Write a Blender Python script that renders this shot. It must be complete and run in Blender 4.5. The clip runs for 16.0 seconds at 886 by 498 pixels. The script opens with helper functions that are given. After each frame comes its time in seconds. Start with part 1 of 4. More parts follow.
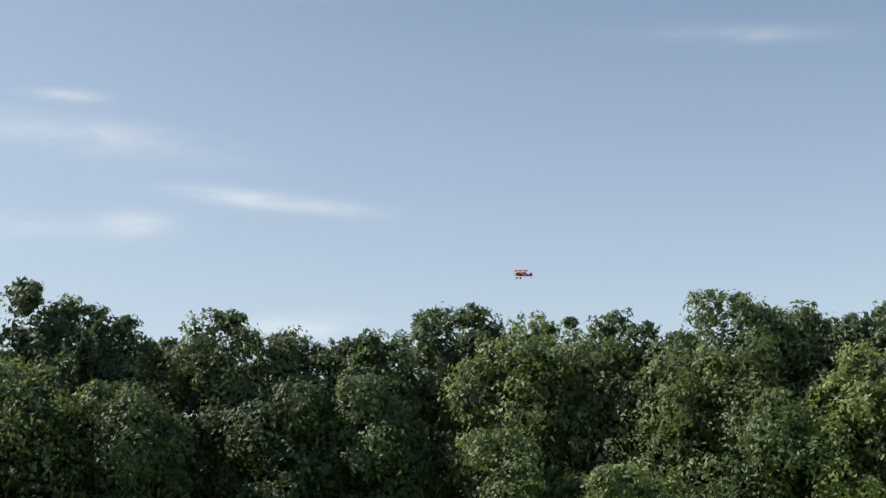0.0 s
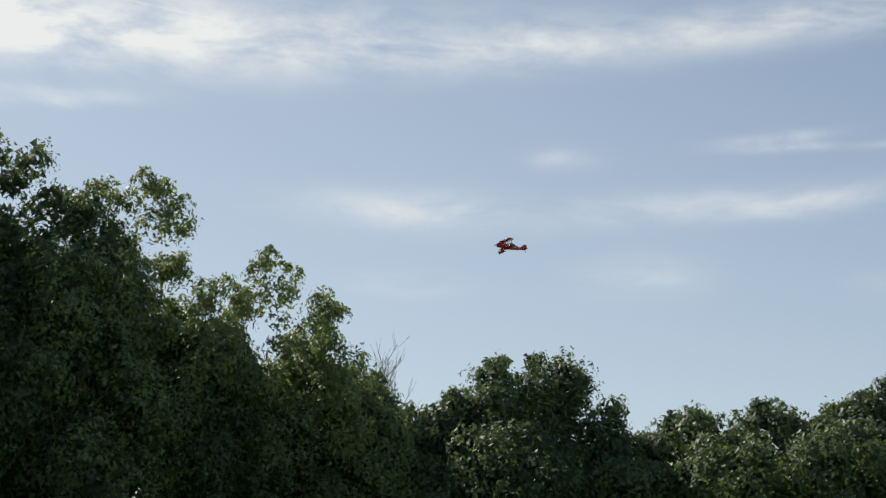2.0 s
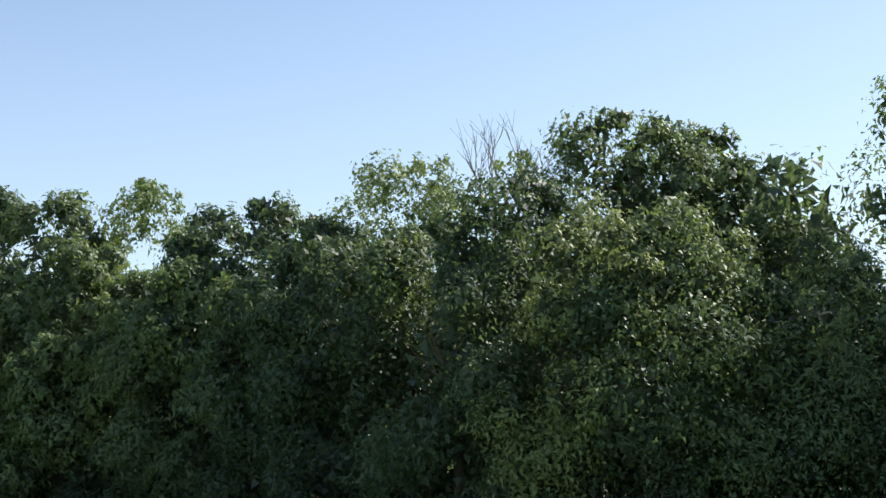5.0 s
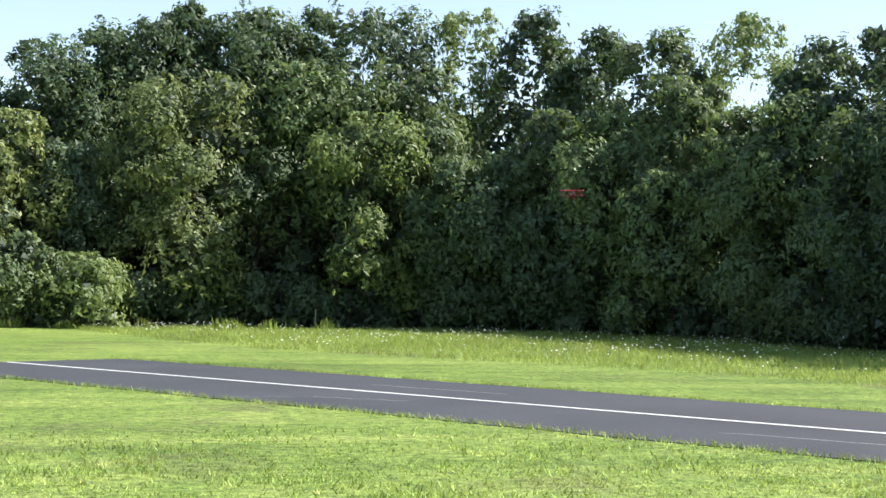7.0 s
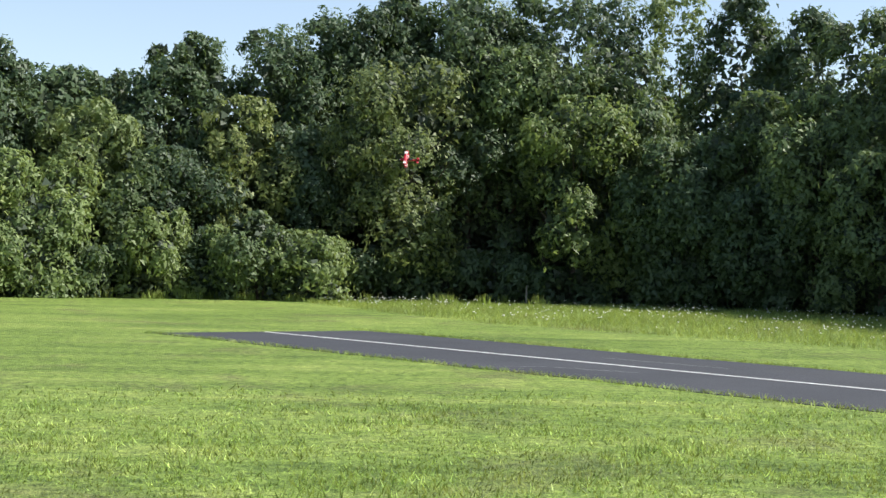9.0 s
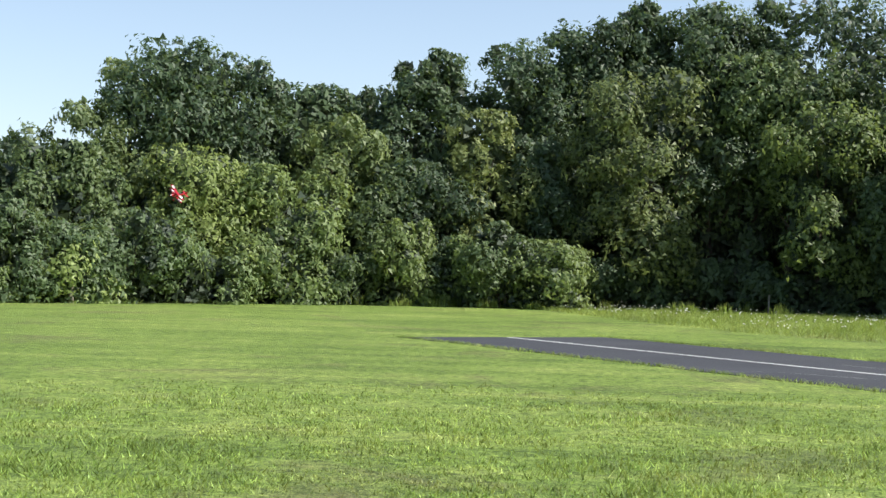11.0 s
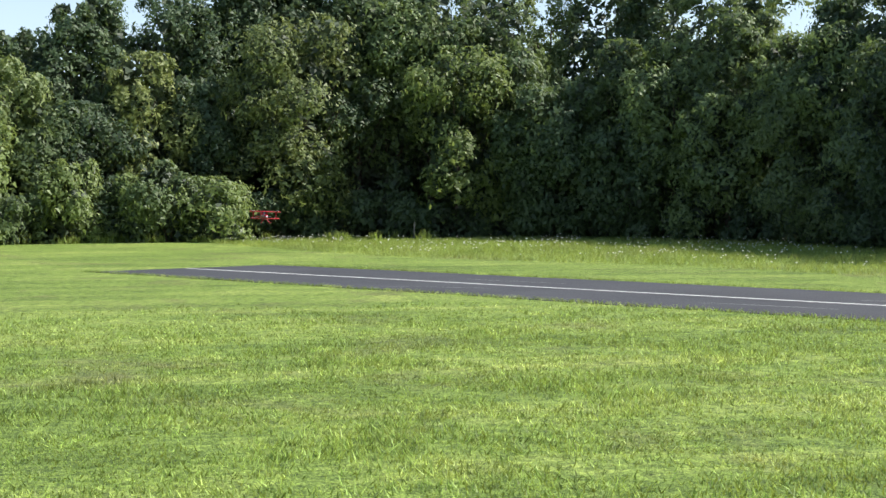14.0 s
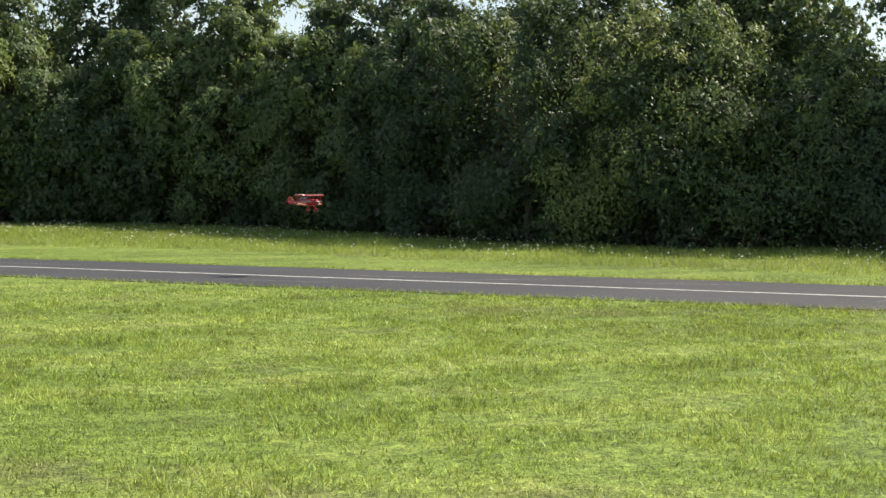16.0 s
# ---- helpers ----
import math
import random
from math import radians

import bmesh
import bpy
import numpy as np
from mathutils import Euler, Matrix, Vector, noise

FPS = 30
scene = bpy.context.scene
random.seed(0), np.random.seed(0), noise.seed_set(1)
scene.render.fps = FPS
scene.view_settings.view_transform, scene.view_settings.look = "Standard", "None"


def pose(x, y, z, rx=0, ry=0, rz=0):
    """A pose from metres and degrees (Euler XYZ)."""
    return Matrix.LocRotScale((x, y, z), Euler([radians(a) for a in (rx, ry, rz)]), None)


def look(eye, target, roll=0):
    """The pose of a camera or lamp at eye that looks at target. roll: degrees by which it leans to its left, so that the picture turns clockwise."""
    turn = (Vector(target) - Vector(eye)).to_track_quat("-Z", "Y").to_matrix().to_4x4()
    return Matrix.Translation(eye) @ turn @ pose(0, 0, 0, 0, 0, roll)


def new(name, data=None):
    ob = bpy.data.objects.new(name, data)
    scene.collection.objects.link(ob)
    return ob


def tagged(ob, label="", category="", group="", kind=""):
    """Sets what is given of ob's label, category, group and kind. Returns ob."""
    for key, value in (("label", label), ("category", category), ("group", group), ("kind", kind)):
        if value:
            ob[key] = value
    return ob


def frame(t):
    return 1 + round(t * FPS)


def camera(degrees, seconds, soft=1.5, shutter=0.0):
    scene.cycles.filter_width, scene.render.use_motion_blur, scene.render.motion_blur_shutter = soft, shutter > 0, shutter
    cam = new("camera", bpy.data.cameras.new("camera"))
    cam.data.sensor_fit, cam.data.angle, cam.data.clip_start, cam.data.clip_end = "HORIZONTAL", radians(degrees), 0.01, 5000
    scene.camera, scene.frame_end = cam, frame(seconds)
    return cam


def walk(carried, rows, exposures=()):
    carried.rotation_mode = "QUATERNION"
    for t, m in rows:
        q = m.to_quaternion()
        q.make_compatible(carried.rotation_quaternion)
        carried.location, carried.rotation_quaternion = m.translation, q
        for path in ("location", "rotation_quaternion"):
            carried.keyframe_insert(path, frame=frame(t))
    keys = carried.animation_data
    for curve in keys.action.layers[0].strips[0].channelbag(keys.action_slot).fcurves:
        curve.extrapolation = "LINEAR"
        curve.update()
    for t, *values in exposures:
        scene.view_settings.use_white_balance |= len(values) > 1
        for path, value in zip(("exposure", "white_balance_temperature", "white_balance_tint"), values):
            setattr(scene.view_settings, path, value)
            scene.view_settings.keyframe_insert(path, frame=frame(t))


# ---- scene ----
cam = camera(36.90, 16.0, soft=1.5, shutter=0.0)

# seconds, x, y, z, yaw, pitch, roll
PATH = [
    (0.0, 0.14, 1.18, 1.54, -182.56, 13.21, 1.98),
    (0.5, -0.02, 1.16, 1.54, -173.87, 14.78, 1.31),
    (1.0, -0.10, 0.68, 1.57, -166.06, 14.96, 0.59),
    (1.5, 0.16, -0.42, 1.63, -155.89, 15.46, -0.62),
    (2.0, 0.46, -0.72, 1.69, -142.22, 15.70, -2.00),
    (2.5, 1.32, -1.35, 1.81, -125.60, 17.42, 3.38),
    (3.0, 2.34, -1.08, 1.87, -107.72, 17.42, 1.43),
    (3.2, 2.47, -0.72, 1.87, -100.13, 17.15, -0.36),
    (5.3, -2.08, 4.98, 1.56, -30.67, 7.78, 1.40),
    (5.5, -2.08, 4.98, 1.56, -27.60, 6.88, 0.98),
    (6.0, -1.77, 4.25, 1.53, -21.77, 4.19, 0.02),
    (6.5, -2.30, 5.35, 1.57, -17.12, 2.64, -0.07),
    (7.0, -3.30, 5.67, 1.58, -13.05, 2.08, -0.88),
    (7.5, -4.13, 4.94, 1.60, -10.31, 1.61, -1.07),
    (8.0, -4.86, 5.12, 1.61, -9.45, 1.32, -1.39),
    (8.5, -4.94, 3.62, 1.63, -7.98, 0.97, -1.45),
    (9.0, -4.37, 3.50, 1.67, -4.66, 0.84, -1.37),
    (9.5, -4.30, 2.02, 1.65, 0.39, 0.52, -1.48),
    (10.0, -4.48, 1.41, 1.65, 3.27, 0.23, -1.27),
    (10.2, -4.48, 1.41, 1.65, 4.01, 0.40, -1.47),
    (12.3, -4.18, 4.34, 1.60, 6.61, 1.30, -0.96),
    (12.5, -4.18, 4.34, 1.60, 4.85, 1.33, -0.94),
    (13.0, -3.36, 1.66, 1.69, 0.59, 0.06, -1.12),
    (13.5, -3.98, -2.80, 1.84, -4.33, -0.92, -0.22),
    (14.0, -4.82, -2.45, 1.78, -9.18, -1.87, 0.23),
    (14.5, -4.90, -2.47, 1.82, -14.64, -2.69, 0.41),
    (15.0, -6.22, -3.73, 1.75, -20.02, -2.79, 0.78),
    (15.5, -6.64, -4.25, 1.75, -25.09, -2.89, 0.24),
    (16.0, -6.37, -5.54, 1.83, -30.69, -2.44, -0.33),
]
EXPOSURES = [(0.0, 0.42, 6900, 10), (1.0, 0.08, 6900, 10), (2.0, 0.1, 6800, 10), (3.2, 0.24, 6600, 10), (5.3, 0.9, 6400, 10), (6.5, 1.18, 6400, 10),
             (8.0, 1.02, 6400, 10), (9.0, 0.76, 6400, 10), (12.5, 0.68, 6400, 10), (14.2, 0.84, 6500, 10), (15.0, 0.78, 7000, 10), (16.0, 0.74, 7300, 10)]
walk(cam, [(t, pose(x, y, z, 90 + p, r, w)) for t, x, y, z, w, p, r in PATH], EXPOSURES)

# ---- light ----
SUN_AZ, SUN_EL = -98.0, 44.0          # degrees, azimuth to the left of +y


def heading(az, el=0.0):
    a, e = radians(az), radians(el)
    return Vector((-math.sin(a) * math.cos(e), math.cos(a) * math.cos(e), math.sin(e)))


class Nodes:
    """Short hand for a node tree."""

    def __init__(self, tree):
        self.tree = tree
        tree.nodes.clear()

    def add(self, kind, inputs=None, **props):
        n = self.tree.nodes.new(kind)
        for k, v in props.items():
            setattr(n, k, v)
        for k, v in (inputs or {}).items():
            if isinstance(v, bpy.types.NodeSocket):
                self.tree.links.new(v, n.inputs[k])
            else:
                n.inputs[k].default_value = v
        return n

    def math(self, op, a, b=0.0, c=0.0, clamp=False):
        return self.add("ShaderNodeMath", {0: a, 1: b, 2: c}, operation=op, use_clamp=clamp).outputs[0]

    def ramp(self, fac, stops):
        n = self.add("ShaderNodeValToRGB", {0: fac})
        els = n.color_ramp.elements
        while len(els) < len(stops):
            els.new(0.5)
        for e, (pos, col) in zip(els, stops):
            e.position = pos
            e.color = (*col, 1) if len(col) == 3 else col
        return n.outputs[0]

    def noise(self, vec, scale, detail=4.0, rough=0.55, dist=0.0):
        return self.add("ShaderNodeTexNoise", {"Vector": vec, "Scale": scale, "Detail": detail, "Roughness": rough,
                                               "Distortion": dist}).outputs[0]

    def mix(self, fac, a, b, blend="MIX"):
        n = self.add("ShaderNodeMix", data_type="RGBA", blend_type=blend)
        for i, v in ((0, fac), (6, a), (7, b)):
            if isinstance(v, bpy.types.NodeSocket):
                self.tree.links.new(v, n.inputs[i])
            else:
                n.inputs[i].default_value = (*v, 1) if isinstance(v, tuple) and len(v) == 3 else v
        return n.outputs[2]


CLOUDS = [
    (-196.2, 21.4, 4.0, 0.35, 0.10, 0.30),
    (-175.3, 24.3, 6.8, 0.30, -0.00, 0.50),
    (-144.5, 24.4, 13.8, 0.97, -0.06, 1.00),
    (-165.4, 25.4, 11.2, 0.82, -0.05, 1.00),
    (-152.7, 17.6, 7.1, 0.73, -0.05, 0.70),
    (-156.3, 20.3, 2.2, 0.27, -0.05, 0.90),
    (-140.2, 17.3, 4.8, 0.87, -0.00, 0.70),
    (-150.8, 14.7, 2.7, 0.82, -0.00, 0.55),
    (-140.0, 14.1, 2.2, 0.48, -0.00, 0.70),
    (-147.1, 19.6, 1.5, 0.44, -0.00, 0.70),
    (-125.6, 24.3, 14.4, 1.40, -0.05, 1.40),
    (-122.8, 23.0, 10.7, 1.17, -0.02, 1.20),
    (-124.2, 20.5, 1.2, 0.21, -0.00, 0.70),
    (-120.2, 20.1, 2.0, 0.33, -0.00, 0.60),
    (-138.6, 17.3, 3.7, 0.58, -0.00, 0.40),
    (-121.4, 25.5, 5.2, 0.04, 0.08, 2.20),
]
CLOUDS_AGAINST_LIGHT = [
    (-85.5, 24.6, 7.2, 0.63, -0.06, 1.00),
    (-105.7, 24.6, 2.9, 0.83, 0.00, 1.10),
    (-117.7, 24.0, 4.8, 1.33, 0.00, 1.30),
    (-85.2, 22.3, 2.9, 0.53, 0.00, 0.60),
    (-96.7, 22.6, 3.9, 0.73, -0.20, 0.60),
    (-104.4, 26.3, 1.6, 0.29, 0.00, 0.50),
    (-101.2, 23.5, 1.6, 0.49, 0.00, 0.50),
    (-108.7, 21.7, 3.1, 0.53, -0.10, 0.50),
    (-91.3, 25.3, 3.0, 0.88, -0.08, 0.90),
    (-97.1, 21.8, 4.6, 0.83, -0.08, 0.80),
    (-104.5, 21.7, 5.4, 0.83, -0.08, 0.75),
    (-121.2, 20.6, 4.1, 0.39, -0.08, 0.70),
    (-125.2, 20.9, 1.9, 0.29, -0.08, 0.70),
    (-96.4, 25.0, 2.4, 0.59, -0.08, 0.50),
]
CLOUDS_LOW = [
    (-156.9, 19.9, 2.1, 0.19, 0.00, 0.90),
    (-160.9, 19.8, 1.3, 0.17, 0.00, 0.80),
    (-166.5, 19.6, 1.5, 0.24, 0.00, 0.60),
    (-157.3, 17.5, 2.8, 0.49, -0.05, 0.70),
    (-167.6, 17.9, 4.6, 0.68, 0.08, 0.70),
    (-175.4, 15.4, 3.8, 0.34, 0.12, 0.80),
    (-176.2, 10.0, 2.7, 0.53, 0.00, 0.70),
    (-163.4, 14.1, 4.0, 0.53, 0.00, 0.45),
    (-169.6, 14.4, 1.5, 0.53, 0.00, 0.45),
]


def make_world():
    w = bpy.data.worlds.new("sky")
    scene.world = w
    w.use_nodes = True
    g = Nodes(w.node_tree)
    d = heading(SUN_AZ)
    sky = g.add("ShaderNodeTexSky", sky_type="NISHITA", sun_disc=False, sun_elevation=radians(SUN_EL),
                sun_rotation=math.atan2(d.x, d.y), air_density=1.0, dust_density=0.4, ozone_density=1.0, altitude=200)
    co = g.add("ShaderNodeTexCoord").outputs["Generated"]
    sep = g.add("ShaderNodeSeparateXYZ", {0: co})
    up = g.math("MAXIMUM", sep.outputs[2], 0.02)
    u = g.math("DIVIDE", sep.outputs[0], g.math("ADD", up, 0.12))
    v = g.math("DIVIDE", sep.outputs[1], g.math("ADD", up, 0.12))
    flat = g.add("ShaderNodeCombineXYZ", {0: u, 1: v, 2: 0.0}).outputs[0]
    # azimuth (180 more than elsewhere) and height, in degrees
    az = g.math("MULTIPLY", g.math("ARCTAN2", sep.outputs[0], g.math("MULTIPLY", sep.outputs[1], -1.0)), 57.2958)
    el = g.math("MULTIPLY", g.math("ARCSINE", sep.outputs[2]), 57.2958)
    wisp = g.noise(g.add("ShaderNodeCombineXYZ", {0: g.math("MULTIPLY", az, 0.35), 1: g.math("MULTIPLY", el, 1.1), 2: 0.0}).outputs[0], 0.55, 7, 0.6, 0.3)
    curl = g.noise(flat, 1.6, 6, 0.6, 0.5)
    total = 0.0
    # thin cloud: azimuth, height, half length, half depth, slope, weight
    for a, e, la, le, slope, k in [*CLOUDS, *CLOUDS_AGAINST_LIGHT, *CLOUDS_LOW]:
        da = g.math("SUBTRACT", az, a + 180.0)
        de = g.math("SUBTRACT", g.math("SUBTRACT", el, e), g.math("MULTIPLY", da, slope))
        p = g.math("DIVIDE", da, la)
        q = g.math("DIVIDE", de, le)
        r2 = g.math("ADD", g.math("MULTIPLY", p, p), g.math("MULTIPLY", q, q))
        total = g.math("ADD", total, g.math("MULTIPLY", g.math("POWER", 2.718, g.math("MULTIPLY", r2, -1.0)), k))
    body = g.math("ADD", g.math("MULTIPLY", wisp, 1.3), g.math("MULTIPLY", curl, 0.7))
    mask = g.math("MULTIPLY", total, g.add("ShaderNodeMapRange", {0: body, 1: 0.60, 2: 1.40, 3: 0.0, 4: 0.8},
                                           interpolation_type="SMOOTHSTEP").outputs[0], clamp=True)
    haze = g.add("ShaderNodeMapRange", {0: el, 1: 0.0, 2: 26.0, 3: 0.45, 4: 0.0}).outputs[0]
    col = g.mix(haze, sky.outputs[0], (5.2, 5.9, 6.6))
    # a milky veil of high cirrus over the same side of the sky
    va = g.math("DIVIDE", g.math("SUBTRACT", az, 62.0), 55.0)
    veil = g.math("MULTIPLY", g.math("POWER", 2.718, g.math("MULTIPLY", g.math("MULTIPLY", va, va), -1.0)), 0.38)
    col = g.mix(veil, col, (4.8, 5.4, 5.6))
    col = g.mix(mask, col, (7.2, 7.6, 7.8))
    bg = g.add("ShaderNodeBackground", {0: col, 1: 0.104})
    out = g.add("ShaderNodeOutputWorld")
    g.tree.links.new(bg.outputs[0], out.inputs[0])


make_world()
sun = new("sun", bpy.data.lights.new("sun", "SUN"))
sun.data.energy, sun.data.angle, sun.data.color = 5.0, radians(0.53), (1.0, 0.95, 0.86)
sun.matrix_world = look(heading(SUN_AZ, SUN_EL) * 100, (0, 0, 0))

# ---- materials ----


def material(name):
    m = bpy.data.materials.new(name)
    m.use_nodes = True
    return m, Nodes(m.node_tree)


def finish(g, shader, bump=None):
    out = g.add("ShaderNodeOutputMaterial")
    g.tree.links.new(shader, out.inputs[0])


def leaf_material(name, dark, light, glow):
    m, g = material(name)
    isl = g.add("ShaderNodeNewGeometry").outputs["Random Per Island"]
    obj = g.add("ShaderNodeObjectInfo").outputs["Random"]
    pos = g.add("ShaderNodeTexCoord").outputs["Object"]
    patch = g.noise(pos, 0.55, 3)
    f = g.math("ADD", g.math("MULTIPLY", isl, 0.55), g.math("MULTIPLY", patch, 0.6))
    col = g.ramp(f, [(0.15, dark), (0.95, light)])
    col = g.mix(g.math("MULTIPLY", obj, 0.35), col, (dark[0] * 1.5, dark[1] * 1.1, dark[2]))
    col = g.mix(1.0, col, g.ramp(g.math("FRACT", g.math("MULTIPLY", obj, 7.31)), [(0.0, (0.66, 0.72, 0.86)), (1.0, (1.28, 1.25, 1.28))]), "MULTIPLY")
    bs = g.add("ShaderNodeBsdfPrincipled", {"Base Color": col, "Roughness": 0.56, "Specular IOR Level": 0.42})
    tr = g.add("ShaderNodeBsdfTranslucent", {0: g.mix(0.75, col, glow)})
    mx = g.add("ShaderNodeMixShader", {0: 0.30, 1: bs.outputs[0], 2: tr.outputs[0]})
    finish(g, mx.outputs[0])
    return m


LEAF = {
    # inner leaves: the shade between the boughs is put into their dark colour
    "i": leaf_material("leaf_inner_shade", (0.045, 0.065, 0.042), (0.085, 0.118, 0.066), (0.12, 0.17, 0.07)),
    # dark green leaves, deepened to put the wood's shade into the colour
    "d": leaf_material("leaf_dark_shade", (0.034, 0.066, 0.034), (0.102, 0.150, 0.064), (0.22, 0.31, 0.08)),
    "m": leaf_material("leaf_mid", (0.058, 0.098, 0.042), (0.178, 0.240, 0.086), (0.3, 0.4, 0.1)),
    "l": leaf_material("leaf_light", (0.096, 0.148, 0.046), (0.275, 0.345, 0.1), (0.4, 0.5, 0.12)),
    "y": leaf_material("leaf_yellow_green", (0.088, 0.126, 0.042), (0.235, 0.275, 0.088), (0.33, 0.39, 0.11)),
    "s": leaf_material("leaf_sparse", (0.066, 0.11, 0.042), (0.19, 0.24, 0.09), (0.34, 0.42, 0.11)),
}


def plain(name, col, rough=0.6, metal=0.0, vary=0.25, scale=6.0, coat=0.0):
    m, g = material(name)
    pos = g.add("ShaderNodeTexCoord").outputs["Object"]
    n = g.noise(pos, scale, 6)
    n2 = g.noise(pos, scale * 9, 3)
    k = g.math("ADD", g.math("MULTIPLY", n, 0.7), g.math("MULTIPLY", n2, 0.3))
    c = g.ramp(k, [(0.25, tuple(v * (1 - vary) for v in col)), (0.75, tuple(min(1, v * (1 + vary)) for v in col))])
    bump = g.add("ShaderNodeBump", {"Strength": 0.15, "Distance": 0.01, "Height": n2})
    bs = g.add("ShaderNodeBsdfPrincipled", {"Base Color": c, "Roughness": rough, "Metallic": metal,
                                            "Coat Weight": coat, "Normal": bump.outputs[0]})
    finish(g, bs.outputs[0])
    return m


BARK = plain("bark", (0.10, 0.078, 0.058), 0.9, vary=0.45, scale=3)
DEADWOOD = plain("dead_wood", (0.26, 0.23, 0.20), 0.9, vary=0.3, scale=3)
POSTWOOD = plain("weathered_post", (0.24, 0.21, 0.17), 0.9, vary=0.35)
RED = plain("red_paint", (0.36, 0.010, 0.020), 0.35, vary=0.08, coat=0.2)
WHITE = plain("white_paint", (0.80, 0.79, 0.77), 0.35, vary=0.05, coat=0.4)
BLACK = plain("black_rubber", (0.02, 0.02, 0.02), 0.6)
METAL = plain("bare_metal", (0.55, 0.55, 0.56), 0.3, 1.0, 0.1)
CANOPY = plain("smoked_canopy", (0.03, 0.035, 0.045), 0.08, vary=0.1, coat=1.0)
LINE = plain("line_paint", (0.62, 0.62, 0.60), 0.75, vary=0.22, scale=4)
CRACK = plain("crack_filler", (0.30, 0.30, 0.29), 0.85, vary=0.3, scale=5)


def lawn_tone(g, pos):
    """Mowing lanes, patches and dry spots of the lawn: a colour, shared by ground and blades."""
    lane = g.add("ShaderNodeMapping", {"Vector": pos, "Rotation": (0, 0, math.atan2(0.8105, 0.5857)), "Scale": (0.05, 0.55, 1.0)}).outputs[0]
    streak = g.noise(lane, 1.6, 5, 0.65, 0.4)
    patch = g.noise(pos, 0.16, 6, 0.62, 0.3)
    mid = g.noise(pos, 1.3, 5, 0.7)
    k = g.math("ADD", g.math("MULTIPLY", streak, 0.36), g.math("ADD", g.math("MULTIPLY", patch, 0.34), g.math("MULTIPLY", mid, 0.30)))
    c = g.ramp(k, [(0.38, (0.104, 0.160, 0.036)), (0.50, (0.200, 0.288, 0.060)), (0.62, (0.335, 0.400, 0.112))])
    dry = g.ramp(g.noise(pos, 0.28, 7, 0.72, 0.5), [(0.53, (0, 0, 0)), (0.66, (1, 1, 1))])
    return g.mix(g.math("MULTIPLY", dry, 0.75), c, (0.165, 0.165, 0.075))


def lawn_material():
    m, g = material("mown_grass")
    pos = g.add("ShaderNodeTexCoord").outputs["Object"]
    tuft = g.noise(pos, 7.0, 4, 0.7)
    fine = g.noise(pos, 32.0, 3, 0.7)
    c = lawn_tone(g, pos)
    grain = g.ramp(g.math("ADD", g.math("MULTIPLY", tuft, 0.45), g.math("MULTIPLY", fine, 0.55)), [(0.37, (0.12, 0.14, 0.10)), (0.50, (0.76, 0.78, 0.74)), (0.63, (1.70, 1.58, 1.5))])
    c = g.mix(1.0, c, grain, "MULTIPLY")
    bump = g.add("ShaderNodeBump", {"Strength": 0.8, "Distance": 0.05, "Height": g.math("ADD", fine, tuft)})
    bs = g.add("ShaderNodeBsdfPrincipled", {"Base Color": c, "Roughness": 0.75, "Specular IOR Level": 0.2, "Normal": bump.outputs[0]})
    finish(g, bs.outputs[0])
    return m


def blade_material(name, low, high, warm):
    """Single blades: the lawn's tone, varied from blade to blade."""
    m, g = material(name)
    isl = g.add("ShaderNodeNewGeometry").outputs["Random Per Island"]
    pos = g.add("ShaderNodeTexCoord").outputs["Object"]
    c = g.mix(1.0, lawn_tone(g, pos), g.ramp(isl, [(0.0, (low, low, low * 0.8)), (0.55, (1, 1, 1)), (1.0, (high, high * 0.97, high * 1.25))]), "MULTIPLY")
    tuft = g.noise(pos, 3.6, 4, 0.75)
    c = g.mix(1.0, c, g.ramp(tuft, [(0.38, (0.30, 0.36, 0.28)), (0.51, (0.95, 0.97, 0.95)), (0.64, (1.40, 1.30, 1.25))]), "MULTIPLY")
    c = g.mix(warm, c, (0.36, 0.37, 0.13))
    bs = g.add("ShaderNodeBsdfPrincipled", {"Base Color": c, "Roughness": 0.5, "Specular IOR Level": 0.35})
    tr = g.add("ShaderNodeBsdfTranslucent", {0: g.mix(0.3, c, (0.56, 0.59, 0.08))})
    mx = g.add("ShaderNodeMixShader", {0: 0.45, 1: bs.outputs[0], 2: tr.outputs[0]})
    finish(g, mx.outputs[0])
    return m


def asphalt_material():
    m, g = material("asphalt")
    pos = g.add("ShaderNodeTexCoord").outputs["Object"]
    big = g.noise(pos, 0.35, 5, 0.6)
    grit = g.noise(pos, 60.0, 2, 0.7)
    k = g.math("ADD", g.math("MULTIPLY", big, 0.65), g.math("MULTIPLY", grit, 0.35))
    c = g.ramp(k, [(0.3, (0.026, 0.027, 0.032)), (0.7, (0.054, 0.055, 0.062))])
    bump = g.add("ShaderNodeBump", {"Strength": 0.4, "Distance": 0.01, "Height": grit})
    bs = g.add("ShaderNodeBsdfPrincipled", {"Base Color": c, "Roughness": 0.8, "Normal": bump.outputs[0]})
    finish(g, bs.outputs[0])
    return m


LAWN = lawn_material()
BLADE = blade_material("lawn_blades", 0.65, 2.6, 0.0)
TALL = blade_material("meadow_blades", 1.0, 1.9, 0.15)
ASPHALT = asphalt_material()
PETAL = plain("white_petals", (0.75, 0.74, 0.68), 0.7, vary=0.1)
# soil tone kept dark, with the trees' shade in the colour
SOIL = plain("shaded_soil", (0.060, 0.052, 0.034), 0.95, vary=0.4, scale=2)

# ---- helpers for meshes ----


